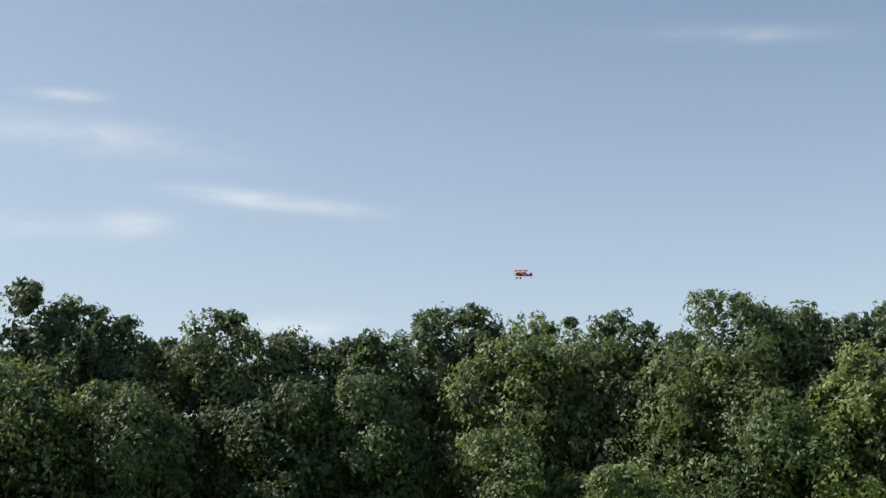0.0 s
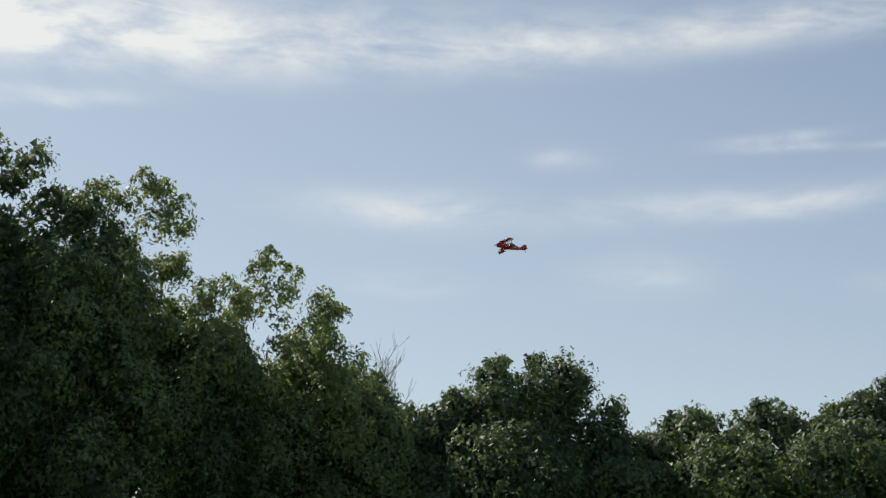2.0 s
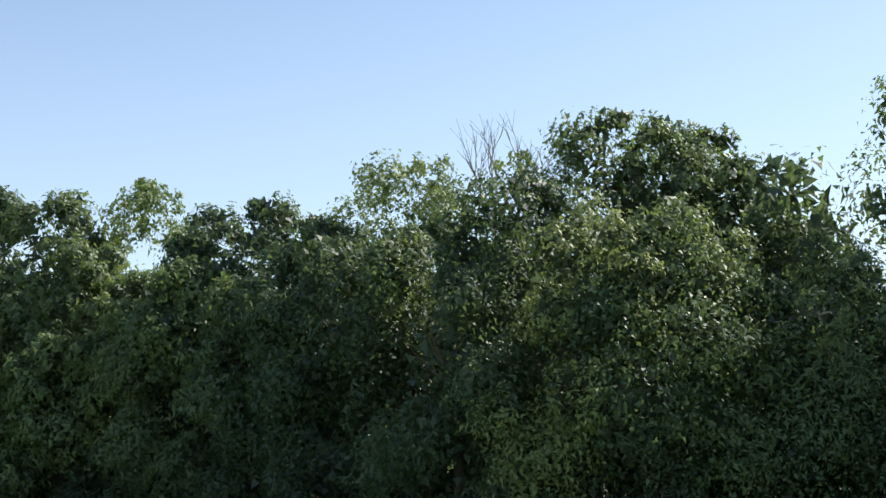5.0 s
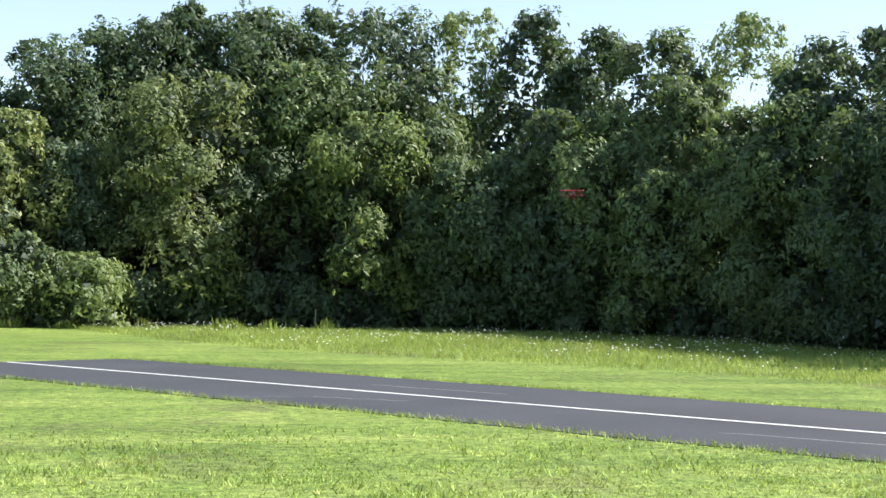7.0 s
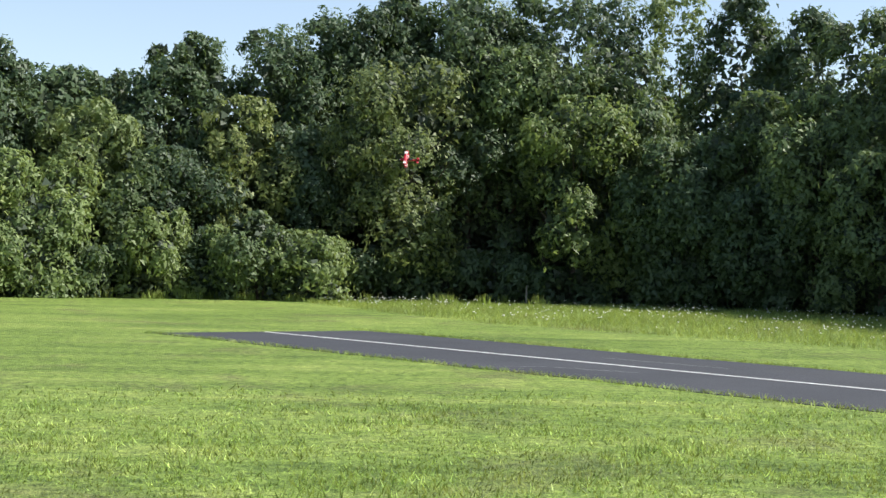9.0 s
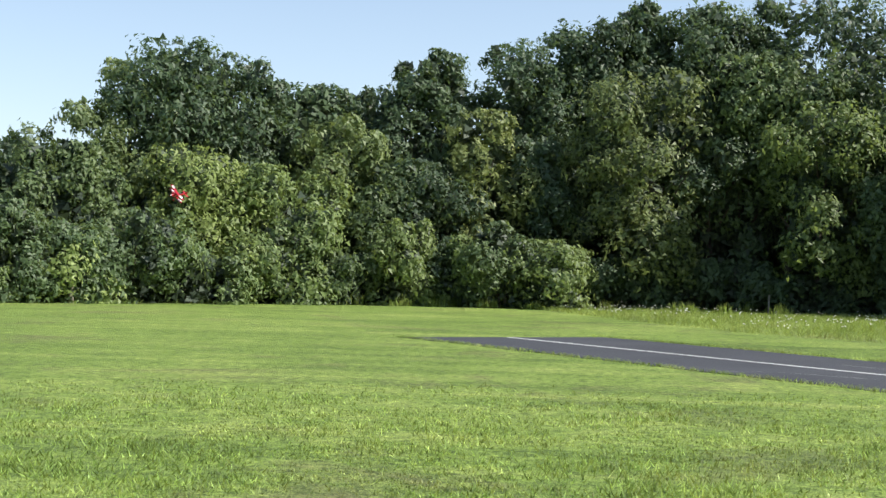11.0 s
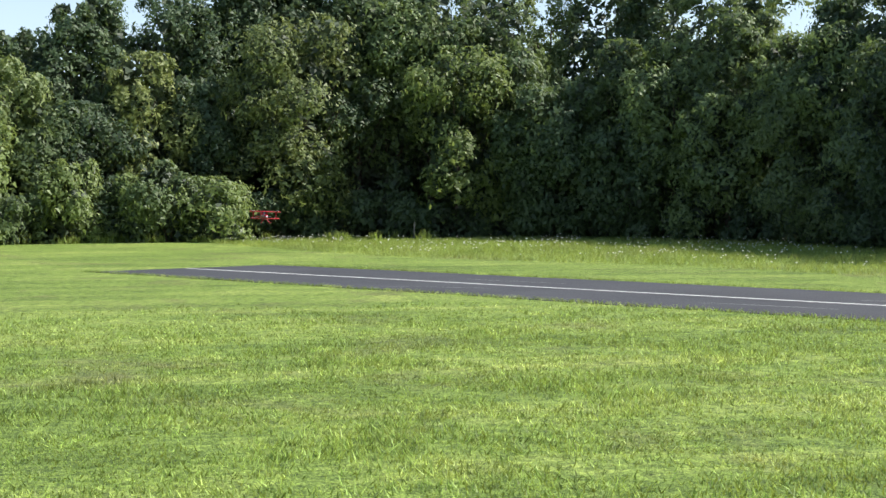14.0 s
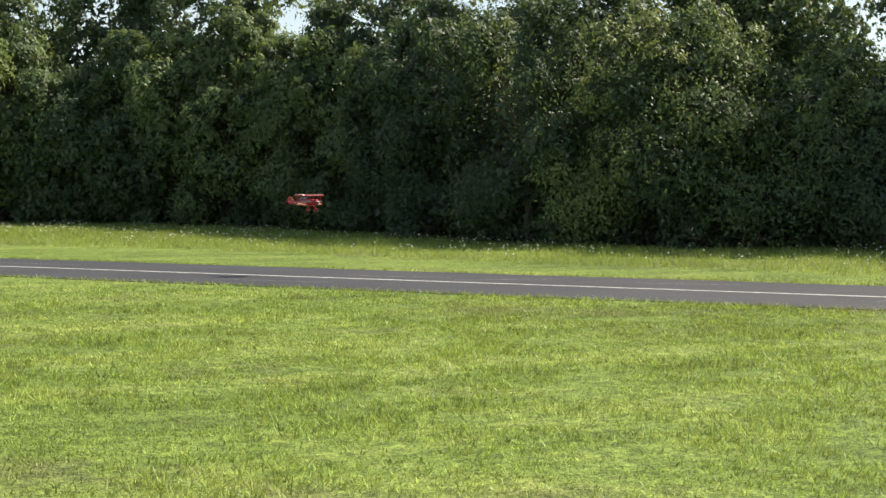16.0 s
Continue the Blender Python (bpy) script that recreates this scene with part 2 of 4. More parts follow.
def part(name, bm, mat, parent=None, label=""):
    me = bpy.data.meshes.new(name)
    bm.to_mesh(me)
    bm.free()
    me.materials.append(mat)
    ob = new(name, me)
    if parent is not None:
        ob.parent = parent
    if label:
        ob["label"] = label
    return ob


def array_mesh(name, verts, faces, mat, smooth=False):
    """A mesh from numpy arrays: verts (n, 3), faces (m, k)."""
    me = bpy.data.meshes.new(name)
    n, k = faces.shape
    me.vertices.add(len(verts))
    me.vertices.foreach_set("co", np.ascontiguousarray(verts, dtype=np.float32).ravel())
    me.loops.add(n * k)
    me.loops.foreach_set("vertex_index", np.ascontiguousarray(faces, dtype=np.int32).ravel())
    me.polygons.add(n)
    me.polygons.foreach_set("loop_start", np.arange(0, n * k, k, dtype=np.int32))
    if smooth:
        me.polygons.foreach_set("use_smooth", np.ones(n, dtype=bool))
    me.materials.append(mat)
    me.update(calc_edges=True)
    return me


def tube(bm, pts, radii, sides=6):
    """A tapered tube along pts."""
    rings = []
    for i, p in enumerate(pts):
        a = pts[max(i - 1, 0)]
        b = pts[min(i + 1, len(pts) - 1)]
        q = (b - a).to_track_quat("Z", "Y")
        rings.append([bm.verts.new(p + q @ Vector((math.cos(2 * math.pi * k / sides) * radii[i],
                                                   math.sin(2 * math.pi * k / sides) * radii[i], 0))) for k in range(sides)])
    for r0, r1 in zip(rings, rings[1:]):
        for k in range(sides):
            bm.faces.new((r0[k], r0[(k + 1) % sides], r1[(k + 1) % sides], r1[k]))
    bm.faces.new(rings[-1])
    bm.faces.new(list(reversed(rings[0])))


def box(bm, sx, sy, sz, m=Matrix.Identity(4), bevel=0.0):
    r = bmesh.ops.create_cube(bm, size=1.0, matrix=m @ Matrix.Diagonal((sx, sy, sz, 1)))
    if bevel:
        es = list({e for v in r["verts"] for e in v.link_edges})
        bmesh.ops.bevel(bm, geom=es, offset=bevel, segments=2, affect="EDGES", profile=0.6)


# ---- ground ----
RUN_U = Vector((0.5857, -0.8105, 0.0)).normalized()      # along the runway, towards the near end
RUN_N = Vector((0.8105, 0.5857, 0.0)).normalized()       # across it, away from the camera


def run(s, n, z=0.0):
    return RUN_U * s + RUN_N * n + Vector((0, 0, z))


def ground_height(x, y):
    return 0.05 * noise.noise(Vector((x * 0.05, y * 0.05, 0.3)))


def make_ground():
    bm = bmesh.new()
    # one sheet: fine near the field, reaching to the horizon
    xs = sorted({*np.arange(-90, 91, 3.0).tolist(), -4000, -1500, -600, -250, -130, 130, 250, 600, 1500, 4000})
    grid = [[bm.verts.new((x, y, 0.0)) for x in xs] for y in xs]
    for j in range(len(xs) - 1):
        for i in range(len(xs) - 1):
            bm.faces.new((grid[j][i], grid[j][i + 1], grid[j + 1][i + 1], grid[j + 1][i]))
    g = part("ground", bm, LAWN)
    tagged(g, "bright green mown grass lawn of a flying field", "lawn", kind="structure")


make_ground()


def make_runway():
    bm = bmesh.new()
    s0, s1, n0, n1 = -33.4, 34.0, 13.52, 19.42
    m = 90
    edge = random.Random(4)
    low, high = [], []
    for i in range(m + 1):
        s = s0 + (s1 - s0) * i / m
        low.append(run(s, n0 + edge.uniform(-0.07, 0.07), 0.009))
        high.append(run(s + (0.5 if i == 0 else 0), n1 + edge.uniform(-0.07, 0.07), 0.009))
    a = [bm.verts.new(p) for p in low]
    b = [bm.verts.new(p) for p in high]
    a2 = [bm.verts.new(p - Vector((0, 0, 0.1))) for p in low]
    b2 = [bm.verts.new(p - Vector((0, 0, 0.1))) for p in high]
    for i in range(m):
        bm.faces.new((a[i], a[i + 1], b[i + 1], b[i]))
        bm.faces.new((a2[i], a2[i + 1], a[i + 1], a[i]))
        bm.faces.new((b[i], b[i + 1], b2[i + 1], b2[i]))
    bm.faces.new((a[0], b[0], b2[0], a2[0]))
    bm.faces.new((a[m], a2[m], b2[m], b[m]))
    bmesh.ops.recalc_face_normals(bm, faces=bm.faces)
    road = part("runway", bm, ASPHALT)
    tagged(road, "grey asphalt model runway with worn surface", "runway", kind="structure")
    # centre line
    bm = bmesh.new()
    for i in range(60):
        a0, a1 = -33.0 + i * 1.1, -33.0 + (i + 1) * 1.1
        w = 0.062 + edge.uniform(-0.006, 0.006)
        vs = [bm.verts.new(run(s, n, 0.014)) for s, n in ((a0, 16.4 - w), (a1, 16.4 - w), (a1, 16.4 + w), (a0, 16.4 + w))]
        bm.faces.new(vs)
    bmesh.ops.remove_doubles(bm, verts=bm.verts, dist=0.01)
    part("centre_line", bm, LINE, road, "worn white painted line")
    # pale seams across and along the asphalt
    for s, n, ds, dn in ((-10.45, 14.5, 0.1, 2.2), (-10.0, 16.9, 1.7, 1.35), (-12.6, 17.3, 2.3, 0.35), (-22.3, 13.8, 0.6, 1.1), (-21.6, 14.9, 1.5, 0.5),
                         (-1.5, 15.1, 0.3, 0.9), (-6.4, 17.9, 2.2, 0.35), (-14.5, 14.9, 2.6, 0.2), (4.2, 15.0, 1.5, 0.9), (-23.0, 17.6, 3.0, 0.2)):
        bm = bmesh.new()
        k = 7
        up, dn_ = [], []
        for i in range(k + 1):
            f = i / k
            j = edge.uniform(-0.07, 0.07)
            w = 0.018 * (1.2 - abs(f - 0.5))
            up.append(bm.verts.new(run(s + ds * f, n + dn * f + j + w, 0.013)))
            dn_.append(bm.verts.new(run(s + ds * f, n + dn * f + j - w, 0.013)))
        for i in range(k):
            bm.faces.new((dn_[i], dn_[i + 1], up[i + 1], up[i]))
        part("seam", bm, CRACK, road, "pale sealed crack")


make_runway()

# ---- trees ----
# azimuth to the left of +y and distance of the wood's edge
EDGE_AZ = [-205, -190, -175, -160, -150, -140, -128, -115, -100, -85, -70, -60, -49, -42, -35, -31, -27, -22, -17.5, -14, -10, -4, 0, 8, 17, 25, 40]
EDGE_D = [56, 56, 56, 56, 55, 52, 46, 43, 41, 40, 39, 38.5, 38, 36, 35.5, 38, 43.5, 52, 61, 64, 65.5, 67, 67.5, 68, 65.5, 62, 60]


def wood_edge(az):
    return float(np.interp(az, EDGE_AZ, EDGE_D))


# added litter sheet, coloured dark in place of shade under the wood
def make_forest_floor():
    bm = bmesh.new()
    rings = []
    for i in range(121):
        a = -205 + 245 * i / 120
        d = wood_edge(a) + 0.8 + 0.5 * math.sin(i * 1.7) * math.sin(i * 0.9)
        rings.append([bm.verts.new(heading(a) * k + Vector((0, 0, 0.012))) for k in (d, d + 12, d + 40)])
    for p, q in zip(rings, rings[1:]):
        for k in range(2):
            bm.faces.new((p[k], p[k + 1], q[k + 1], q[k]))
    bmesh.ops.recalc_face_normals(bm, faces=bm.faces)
    tagged(part("shaded_forest_floor", bm, SOIL), "leaf litter added beneath the trees, its dark colour standing in for shade", "forest floor", kind="structure")


make_forest_floor()


def unit(v):
    return v / (np.linalg.norm(v, axis=1, keepdims=True) + 1e-9)


def crown_mesh(rng, h, r, low, leaf, count, sparse, toward=None, solid=0.60, spread=0.0):
    """A crown from height low to h: boughs, on each bough drooping sprays, on each spray single leaves, round an inner
    mass with shade put into its dark colour.
    toward: the side, in local radians, that stands to the open field and carries more leaves. spread: least radius
    below the top."""
    span = h - low
    wide = max(r, spread)
    nb = int(np.clip(4.2 * span / wide + 4, 9, 26))
    if sparse:
        nb = int(nb * 1.3)
    u = ((np.arange(nb) + rng.random(nb)) / nb) ** 0.8
    ang = np.arange(nb) * 2.4 + rng.normal(size=nb) * 0.6 + rng.random() * 6.28
    if toward is not None:
        flip = (np.cos(ang - toward) < -0.1) & (rng.random(nb) < 0.6)
        ang = np.where(flip, ang + np.pi, ang)
    body = np.where(u > 0.6, r, wide)
    env = body * np.sqrt(np.clip(1 - (np.clip(u - 0.50, 0, 1) / 0.56) ** 2, 0.05, 1)) * (0.75 + 0.5 * rng.random(nb))
    br = body * (0.30 + 0.28 * rng.random(nb)) * np.where(u > 0.88, 0.85, 1.0) * (0.8 if sparse else 1.0)
    rad = np.maximum(env - br * 0.55, 0)
    z = np.clip(low + span * u, low + br * 0.5, h - br * 0.75)
    cen = np.stack([np.cos(ang) * rad, np.sin(ang) * rad, z], 1)
    cen[-1] = (rng.normal() * 0.12 * r, rng.normal() * 0.12 * r, h - br[-1] * 0.8)
    stretch = np.stack([np.ones(nb), np.ones(nb), 0.75 + 0.5 * rng.random(nb)], 1)
    core = None
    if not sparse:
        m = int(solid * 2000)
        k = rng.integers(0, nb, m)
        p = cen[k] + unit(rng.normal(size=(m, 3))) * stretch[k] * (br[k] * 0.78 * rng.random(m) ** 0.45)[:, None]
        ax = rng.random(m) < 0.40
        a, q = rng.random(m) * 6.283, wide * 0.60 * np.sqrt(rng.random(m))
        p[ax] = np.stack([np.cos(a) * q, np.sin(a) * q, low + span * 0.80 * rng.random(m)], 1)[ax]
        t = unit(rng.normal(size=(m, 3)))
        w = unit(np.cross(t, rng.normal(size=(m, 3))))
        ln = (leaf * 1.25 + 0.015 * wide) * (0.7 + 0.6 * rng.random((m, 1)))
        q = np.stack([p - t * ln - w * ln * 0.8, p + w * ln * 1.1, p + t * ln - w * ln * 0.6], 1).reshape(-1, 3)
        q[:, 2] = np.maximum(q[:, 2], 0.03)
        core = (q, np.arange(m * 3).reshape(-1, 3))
    # sprays over the outer and upper side of each bough
    per = 16 if sparse else 22
    ns = max(count // per, 1)
    k = rng.choice(nb, ns, p=br ** 2 / (br ** 2).sum())
    out = np.stack([np.cos(ang), np.sin(ang), np.full(nb, 0.35)], 1)
    d = unit(unit(rng.normal(size=(ns, 3))) + out[k] * 0.45)
    sp = cen[k] + d * stretch[k] * (br[k] * (0.72 + 0.42 * rng.random(ns)))[:, None]
    sr = (0.10 + 0.20 * br[k]) * (0.6 + 0.8 * rng.random(ns))
    n = ns * per
    g = np.repeat(np.arange(ns), per)
    o = rng.normal(size=(n, 3)) * np.array([0.75, 0.75, 0.42]) * sr[g][:, None]
    o[:, 2] -= 0.55 * (o[:, 0] ** 2 + o[:, 1] ** 2) / sr[g]
    p = sp[g] + o
    p[:, 2] = np.clip(p[:, 2], 0.05, h * 1.015)
    nrm = unit(d[g] * 0.7 + unit(o) * 0.5 + rng.normal(size=(n, 3)) * 0.40 + np.array([0, 0, 0.45]))
    t = unit(np.cross(nrm, rng.normal(size=(n, 3))))
    t[:, 2] -= 0.35
    b = unit(np.cross(nrm, t))
    ln = leaf * (0.65 + 0.8 * rng.random((n, 1)))
    wd = ln * 0.62
    q = np.stack([p + b * wd - t * ln * 0.3, p - b * wd * (0.4 + 0.6 * rng.random((n, 1))) - t * ln * 0.8, p + t * ln], 1).reshape(-1, 3)
    return core, (q, np.arange(n * 3).reshape(-1, 3))


def tree(az, dist, h, r, kind, deep=0, name="tree", label=None, low=None, seed=0, filler=False):
    rng = np.random.default_rng(1000 + seed)
    at = heading(az) * dist
    rot = rng.random() * 360
    base = new(name)
    base.empty_display_size = 0.5
    base.matrix_world = pose(at.x, at.y, 0, 0, 0, rot)
    sparse = kind == "s"
    if low is None:
        low = (h * 0.28 if deep or az < -84 else (0.3 if az > 3 or filler else 0.9)) if not sparse else h * 0.45
    leaf = float(np.clip(0.0019 * dist, 0.075, 0.135) * (1.4 if filler else 1.0))
    area = 2 * math.pi * r * (h - low) + 2 * r * r
    most = 4200 if filler else (7600 if deep else 10500)
    count = int(np.clip(area / (leaf * leaf * 0.72) * (2.2 if not sparse else 0.9), 2800, most))
    if not sparse:
        leaf = max(leaf, math.sqrt(0.30 * area / (count * 0.72)))
    side = math.atan2(-at.y, -at.x) - radians(rot)
    core, leaves = crown_mesh(rng, h, r, low, leaf, count, sparse, side, 0.9 if filler else 0.8, spread=2.3)
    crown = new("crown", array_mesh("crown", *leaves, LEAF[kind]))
    crown.parent = base
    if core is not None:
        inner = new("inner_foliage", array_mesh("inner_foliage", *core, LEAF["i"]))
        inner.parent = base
    bm = bmesh.new()
    rt = 0.035 * r + 0.012 * h
    lean = rng.normal(size=2) * 0.25
    top = h * 0.74
    pts = [Vector((lean[0] * f * f, lean[1] * f * f, -0.1 + top * f)) for f in (0, 0.05, 0.25, 0.5, 0.75, 1.0)]
    tube(bm, pts, [rt * 1.5, rt * 1.1, rt, rt * 0.75, rt * 0.45, rt * 0.12], 8)
    for i in range(9 if sparse else 6):
        f = 0.35 + 0.5 * rng.random()
        a = rng.random() * 2 * math.pi
        s = Vector((lean[0] * f * f, lean[1] * f * f, top * f))
        e = s + Vector((math.cos(a) * r * 0.75, math.sin(a) * r * 0.75, r * (0.5 + 0.4 * rng.random())))
        mid = s.lerp(e, 0.5) + Vector((0, 0, -0.12 * r))
        tube(bm, [s, mid, e], [rt * 0.4, rt * 0.28, rt * 0.06], 5)
    part("trunk", bm, BARK, base)
    words = {"d": "dark green broadleaf tree at the edge of the wood", "m": "mid green broadleaf tree hung with creepers",
             "l": "light green leafy tree, sunlit on one side", "y": "yellowish green leafy tree in the wood's edge",
             "s": "tall thin-crowned tree with feathery open foliage"}
    tagged(base, label or words[kind], "tree", "trees of the wood's edge")
    return base


# azimuth, distance, height, crown radius, kind, set back
WOOD_LEFT = [
    (24.7, 64.1, 7.0, 1.9, "m", 0), (24.7, 62.1, 3.5, 1.9, "m", 0), (23.8, 68.5, 9.5, 1.6, "s", 1), (23.4, 65.7, 5.9, 2.0, "m", 0),
    (21.8, 70.4, 11.8, 1.7, "s", 1), (19.5, 71.4, 12.6, 3.9, "d", 1), (19.0, 66.6, 7.1, 2.7, "l", 0), (17.3, 72.4, 12.1, 3.2, "d", 1),
    (16.4, 67.2, 6.3, 2.9, "l", 0), (15.7, 73.9, 10.9, 1.9, "d", 1), (13.9, 74.4, 11.5, 2.1, "d", 1), (13.5, 70.5, 9.3, 2.0, "s", 1),
    (12.1, 74.9, 11.5, 1.8, "d", 1), (11.3, 69.1, 7.1, 2.0, "m", 0), (10.1, 73.4, 12.8, 1.8, "d", 1), (9.5, 69.6, 7.0, 2.5, "d", 0),
]
WOOD_AHEAD = [
    (9.1, 73.7, 13.4, 1.8, "d", 1), (7.3, 71.0, 9.9, 1.9, "y", 0), (5.9, 74.9, 14.0, 2.8, "d", 1), (5.3, 71.8, 8.7, 2.2, "d", 1),
    (3.8, 75.7, 15.2, 2.8, "d", 1), (2.3, 75.6, 15.5, 2.4, "d", 1), (0.6, 70.5, 11.9, 3.3, "y", 0), (0.5, 76.5, 16.6, 2.0, "d", 1),
    (0.4, 76.5, 16.8, 1.8, "d", 1), (-2.0, 76.3, 16.5, 3.1, "d", 1), (-2.1, 72.2, 8.9, 2.6, "d", 1), (-2.1, 76.2, 16.7, 2.8, "d", 1),
    (-3.2, 73.1, 13.1, 2.7, "m", 1), (-4.5, 76.9, 17.1, 1.8, "d", 1), (-5.2, 72.7, 13.2, 2.7, "m", 1), (-6.2, 68.5, 10.0, 2.6, "l", 0),
]
WOOD_MIDDLE = [
    (-6.9, 75.3, 16.9, 3.8, "d", 1), (-8.0, 72.0, 13.1, 3.2, "m", 1), (-9.4, 68.6, 10.0, 1.8, "m", 0), (-10.4, 74.4, 16.6, 1.9, "s", 1),
    (-10.9, 67.1, 8.3, 2.6, "d", 0), (-13.0, 67.4, 10.3, 2.1, "m", 0), (-13.2, 73.3, 16.3, 2.0, "d", 1), (-13.8, 65.6, 6.4, 2.8, "d", 0),
    (-15.4, 70.8, 15.2, 1.8, "d", 1), (-15.6, 64.6, 10.4, 2.5, "m", 0), (-17.8, 66.3, 14.0, 2.5, "m", 1), (-17.9, 61.1, 6.8, 2.1, "m", 0),
    (-18.5, 63.0, 11.2, 2.0, "m", 1), (-20.4, 60.1, 9.5, 1.9, "m", 1), (-20.9, 56.1, 7.9, 1.9, "m", 0), (-21.3, 67.3, 15.0, 2.1, "s", 1),
]
WOOD_RIGHT = [
    (-22.3, 55.5, 9.4, 1.8, "m", 1), (-23.2, 58.0, 12.0, 1.8, "d", 1), (-24.3, 51.1, 8.1, 1.8, "m", 0), (-25.2, 55.6, 12.2, 1.8, "d", 1),
    (-25.6, 47.9, 7.5, 1.8, "d", 0), (-26.9, 51.7, 10.6, 1.8, "d", 1), (-27.8, 46.4, 8.8, 1.8, "d", 1), (-27.9, 49.3, 10.0, 1.8, "d", 1),
    (-30.2, 45.0, 8.7, 2.3, "m", 1), (-30.9, 51.1, 12.6, 2.2, "s", 1), (-31.3, 39.8, 6.8, 1.8, "d", 0), (-32.0, 51.4, 11.8, 1.4, "s", 1),
    (-34.0, 41.1, 10.0, 1.8, "d", 1), (-35.0, 43.5, 11.2, 1.4, "s", 1), (-36.2, 37.6, 7.9, 1.8, "y", 0), (-38.1, 43.7, 12.4, 1.8, "m", 1),
]
WOOD_CORNER = [
    (-38.1, 37.7, 6.6, 1.8, "d", 0), (-40.2, 38.9, 8.4, 1.8, "m", 0), (-40.2, 38.9, 8.0, 2.5, "m", 0), (-40.6, 44.9, 12.5, 1.8, "m", 1),
    (-42.4, 45.1, 12.1, 1.8, "m", 1), (-44.5, 38.7, 6.2, 2.4, "m", 0), (-47.7, 40.6, 7.5, 2.5, "m", 0), (-48.9, 39.0, 4.6, 2.1, "d", 0),
    (-52.0, 43.0, 13.0, 3.0, "m", 0), (-55.5, 41.0, 15.0, 3.0, "d", 0), (-59.0, 44.0, 14.5, 3.0, "d", 0), (-62.5, 42.0, 13.0, 3.2, "m", 0),
    (-66.0, 43.0, 16.0, 3.0, "m", 0), (-69.5, 42.0, 14.0, 3.2, "d", 0), (-73.0, 45.0, 16.5, 2.8, "d", 0), (-76.5, 43.0, 15.0, 2.8, "m", 0),
]
WOOD_NEAR = [
    (-79.5, 44.0, 14.5, 2.8, "d", 0), (-83.4, 44.9, 17.1, 1.8, "d", 1), (-83.7, 40.9, 12.6, 1.9, "m", 0), (-85.2, 45.0, 17.6, 1.8, "d", 1),
    (-87.1, 41.1, 12.0, 1.8, "d", 0), (-87.4, 45.2, 17.3, 1.8, "d", 1), (-89.0, 45.3, 17.6, 1.8, "d", 1), (-90.0, 41.3, 12.0, 2.0, "m", 0),
    (-90.5, 45.4, 16.9, 1.8, "d", 1), (-91.8, 45.5, 17.1, 1.8, "d", 1), (-93.7, 41.6, 12.7, 2.0, "d", 0), (-93.8, 46.6, 19.8, 1.7, "s", 1),
    (-95.6, 44.7, 18.0, 1.8, "d", 1), (-97.1, 45.8, 17.4, 1.8, "d", 1), (-97.4, 41.8, 13.8, 1.8, "m", 0), (-99.2, 44.9, 16.4, 1.8, "d", 1),
]
WOOD_SIDE = [
    (-100.5, 42.1, 13.8, 2.2, "m", 0), (-101.2, 46.2, 17.8, 1.8, "d", 1), (-102.9, 46.4, 17.6, 1.8, "d", 1), (-104.6, 42.6, 13.7, 2.0, "d", 0),
    (-105.3, 46.7, 18.4, 1.8, "d", 1), (-107.6, 47.0, 18.7, 1.8, "d", 1), (-108.7, 43.7, 15.2, 2.4, "m", 0), (-109.5, 47.3, 18.9, 1.9, "d", 1),
    (-111.0, 47.5, 17.8, 1.8, "d", 1), (-111.4, 44.5, 14.8, 1.8, "d", 0), (-114.0, 43.9, 13.6, 2.1, "m", 0), (-114.4, 47.9, 18.4, 1.5, "s", 1),
    (-116.5, 48.4, 16.5, 1.8, "d", 1), (-118.1, 48.7, 16.6, 1.8, "d", 1), (-118.8, 44.9, 11.3, 2.3, "m", 0), (-119.2, 49.0, 17.6, 1.8, "d", 1),
]
WOOD_SHADE = [
    (-121.9, 48.6, 17.9, 1.8, "d", 1), (-123.0, 45.9, 11.0, 2.0, "d", 0), (-123.9, 49.1, 17.8, 1.8, "d", 1), (-125.4, 49.4, 16.6, 1.8, "d", 1),
    (-126.1, 48.6, 16.0, 1.8, "d", 0), (-126.8, 46.7, 14.2, 2.2, "m", 0), (-127.2, 48.8, 16.9, 1.4, "s", 0), (-128.9, 48.5, 17.1, 1.5, "s", 0),
    (-130.5, 49.3, 14.5, 1.4, "s", 0), (-131.6, 49.8, 12.0, 2.4, "d", 0), (-132.2, 50.1, 13.8, 1.4, "s", 0), (-134.3, 51.2, 15.6, 1.4, "s", 0),
    (-135.3, 51.6, 11.4, 2.0, "d", 0), (-136.3, 52.1, 14.1, 1.4, "s", 0), (-137.8, 52.9, 10.5, 1.8, "d", 0), (-138.0, 54.0, 11.6, 1.8, "d", 0),
]
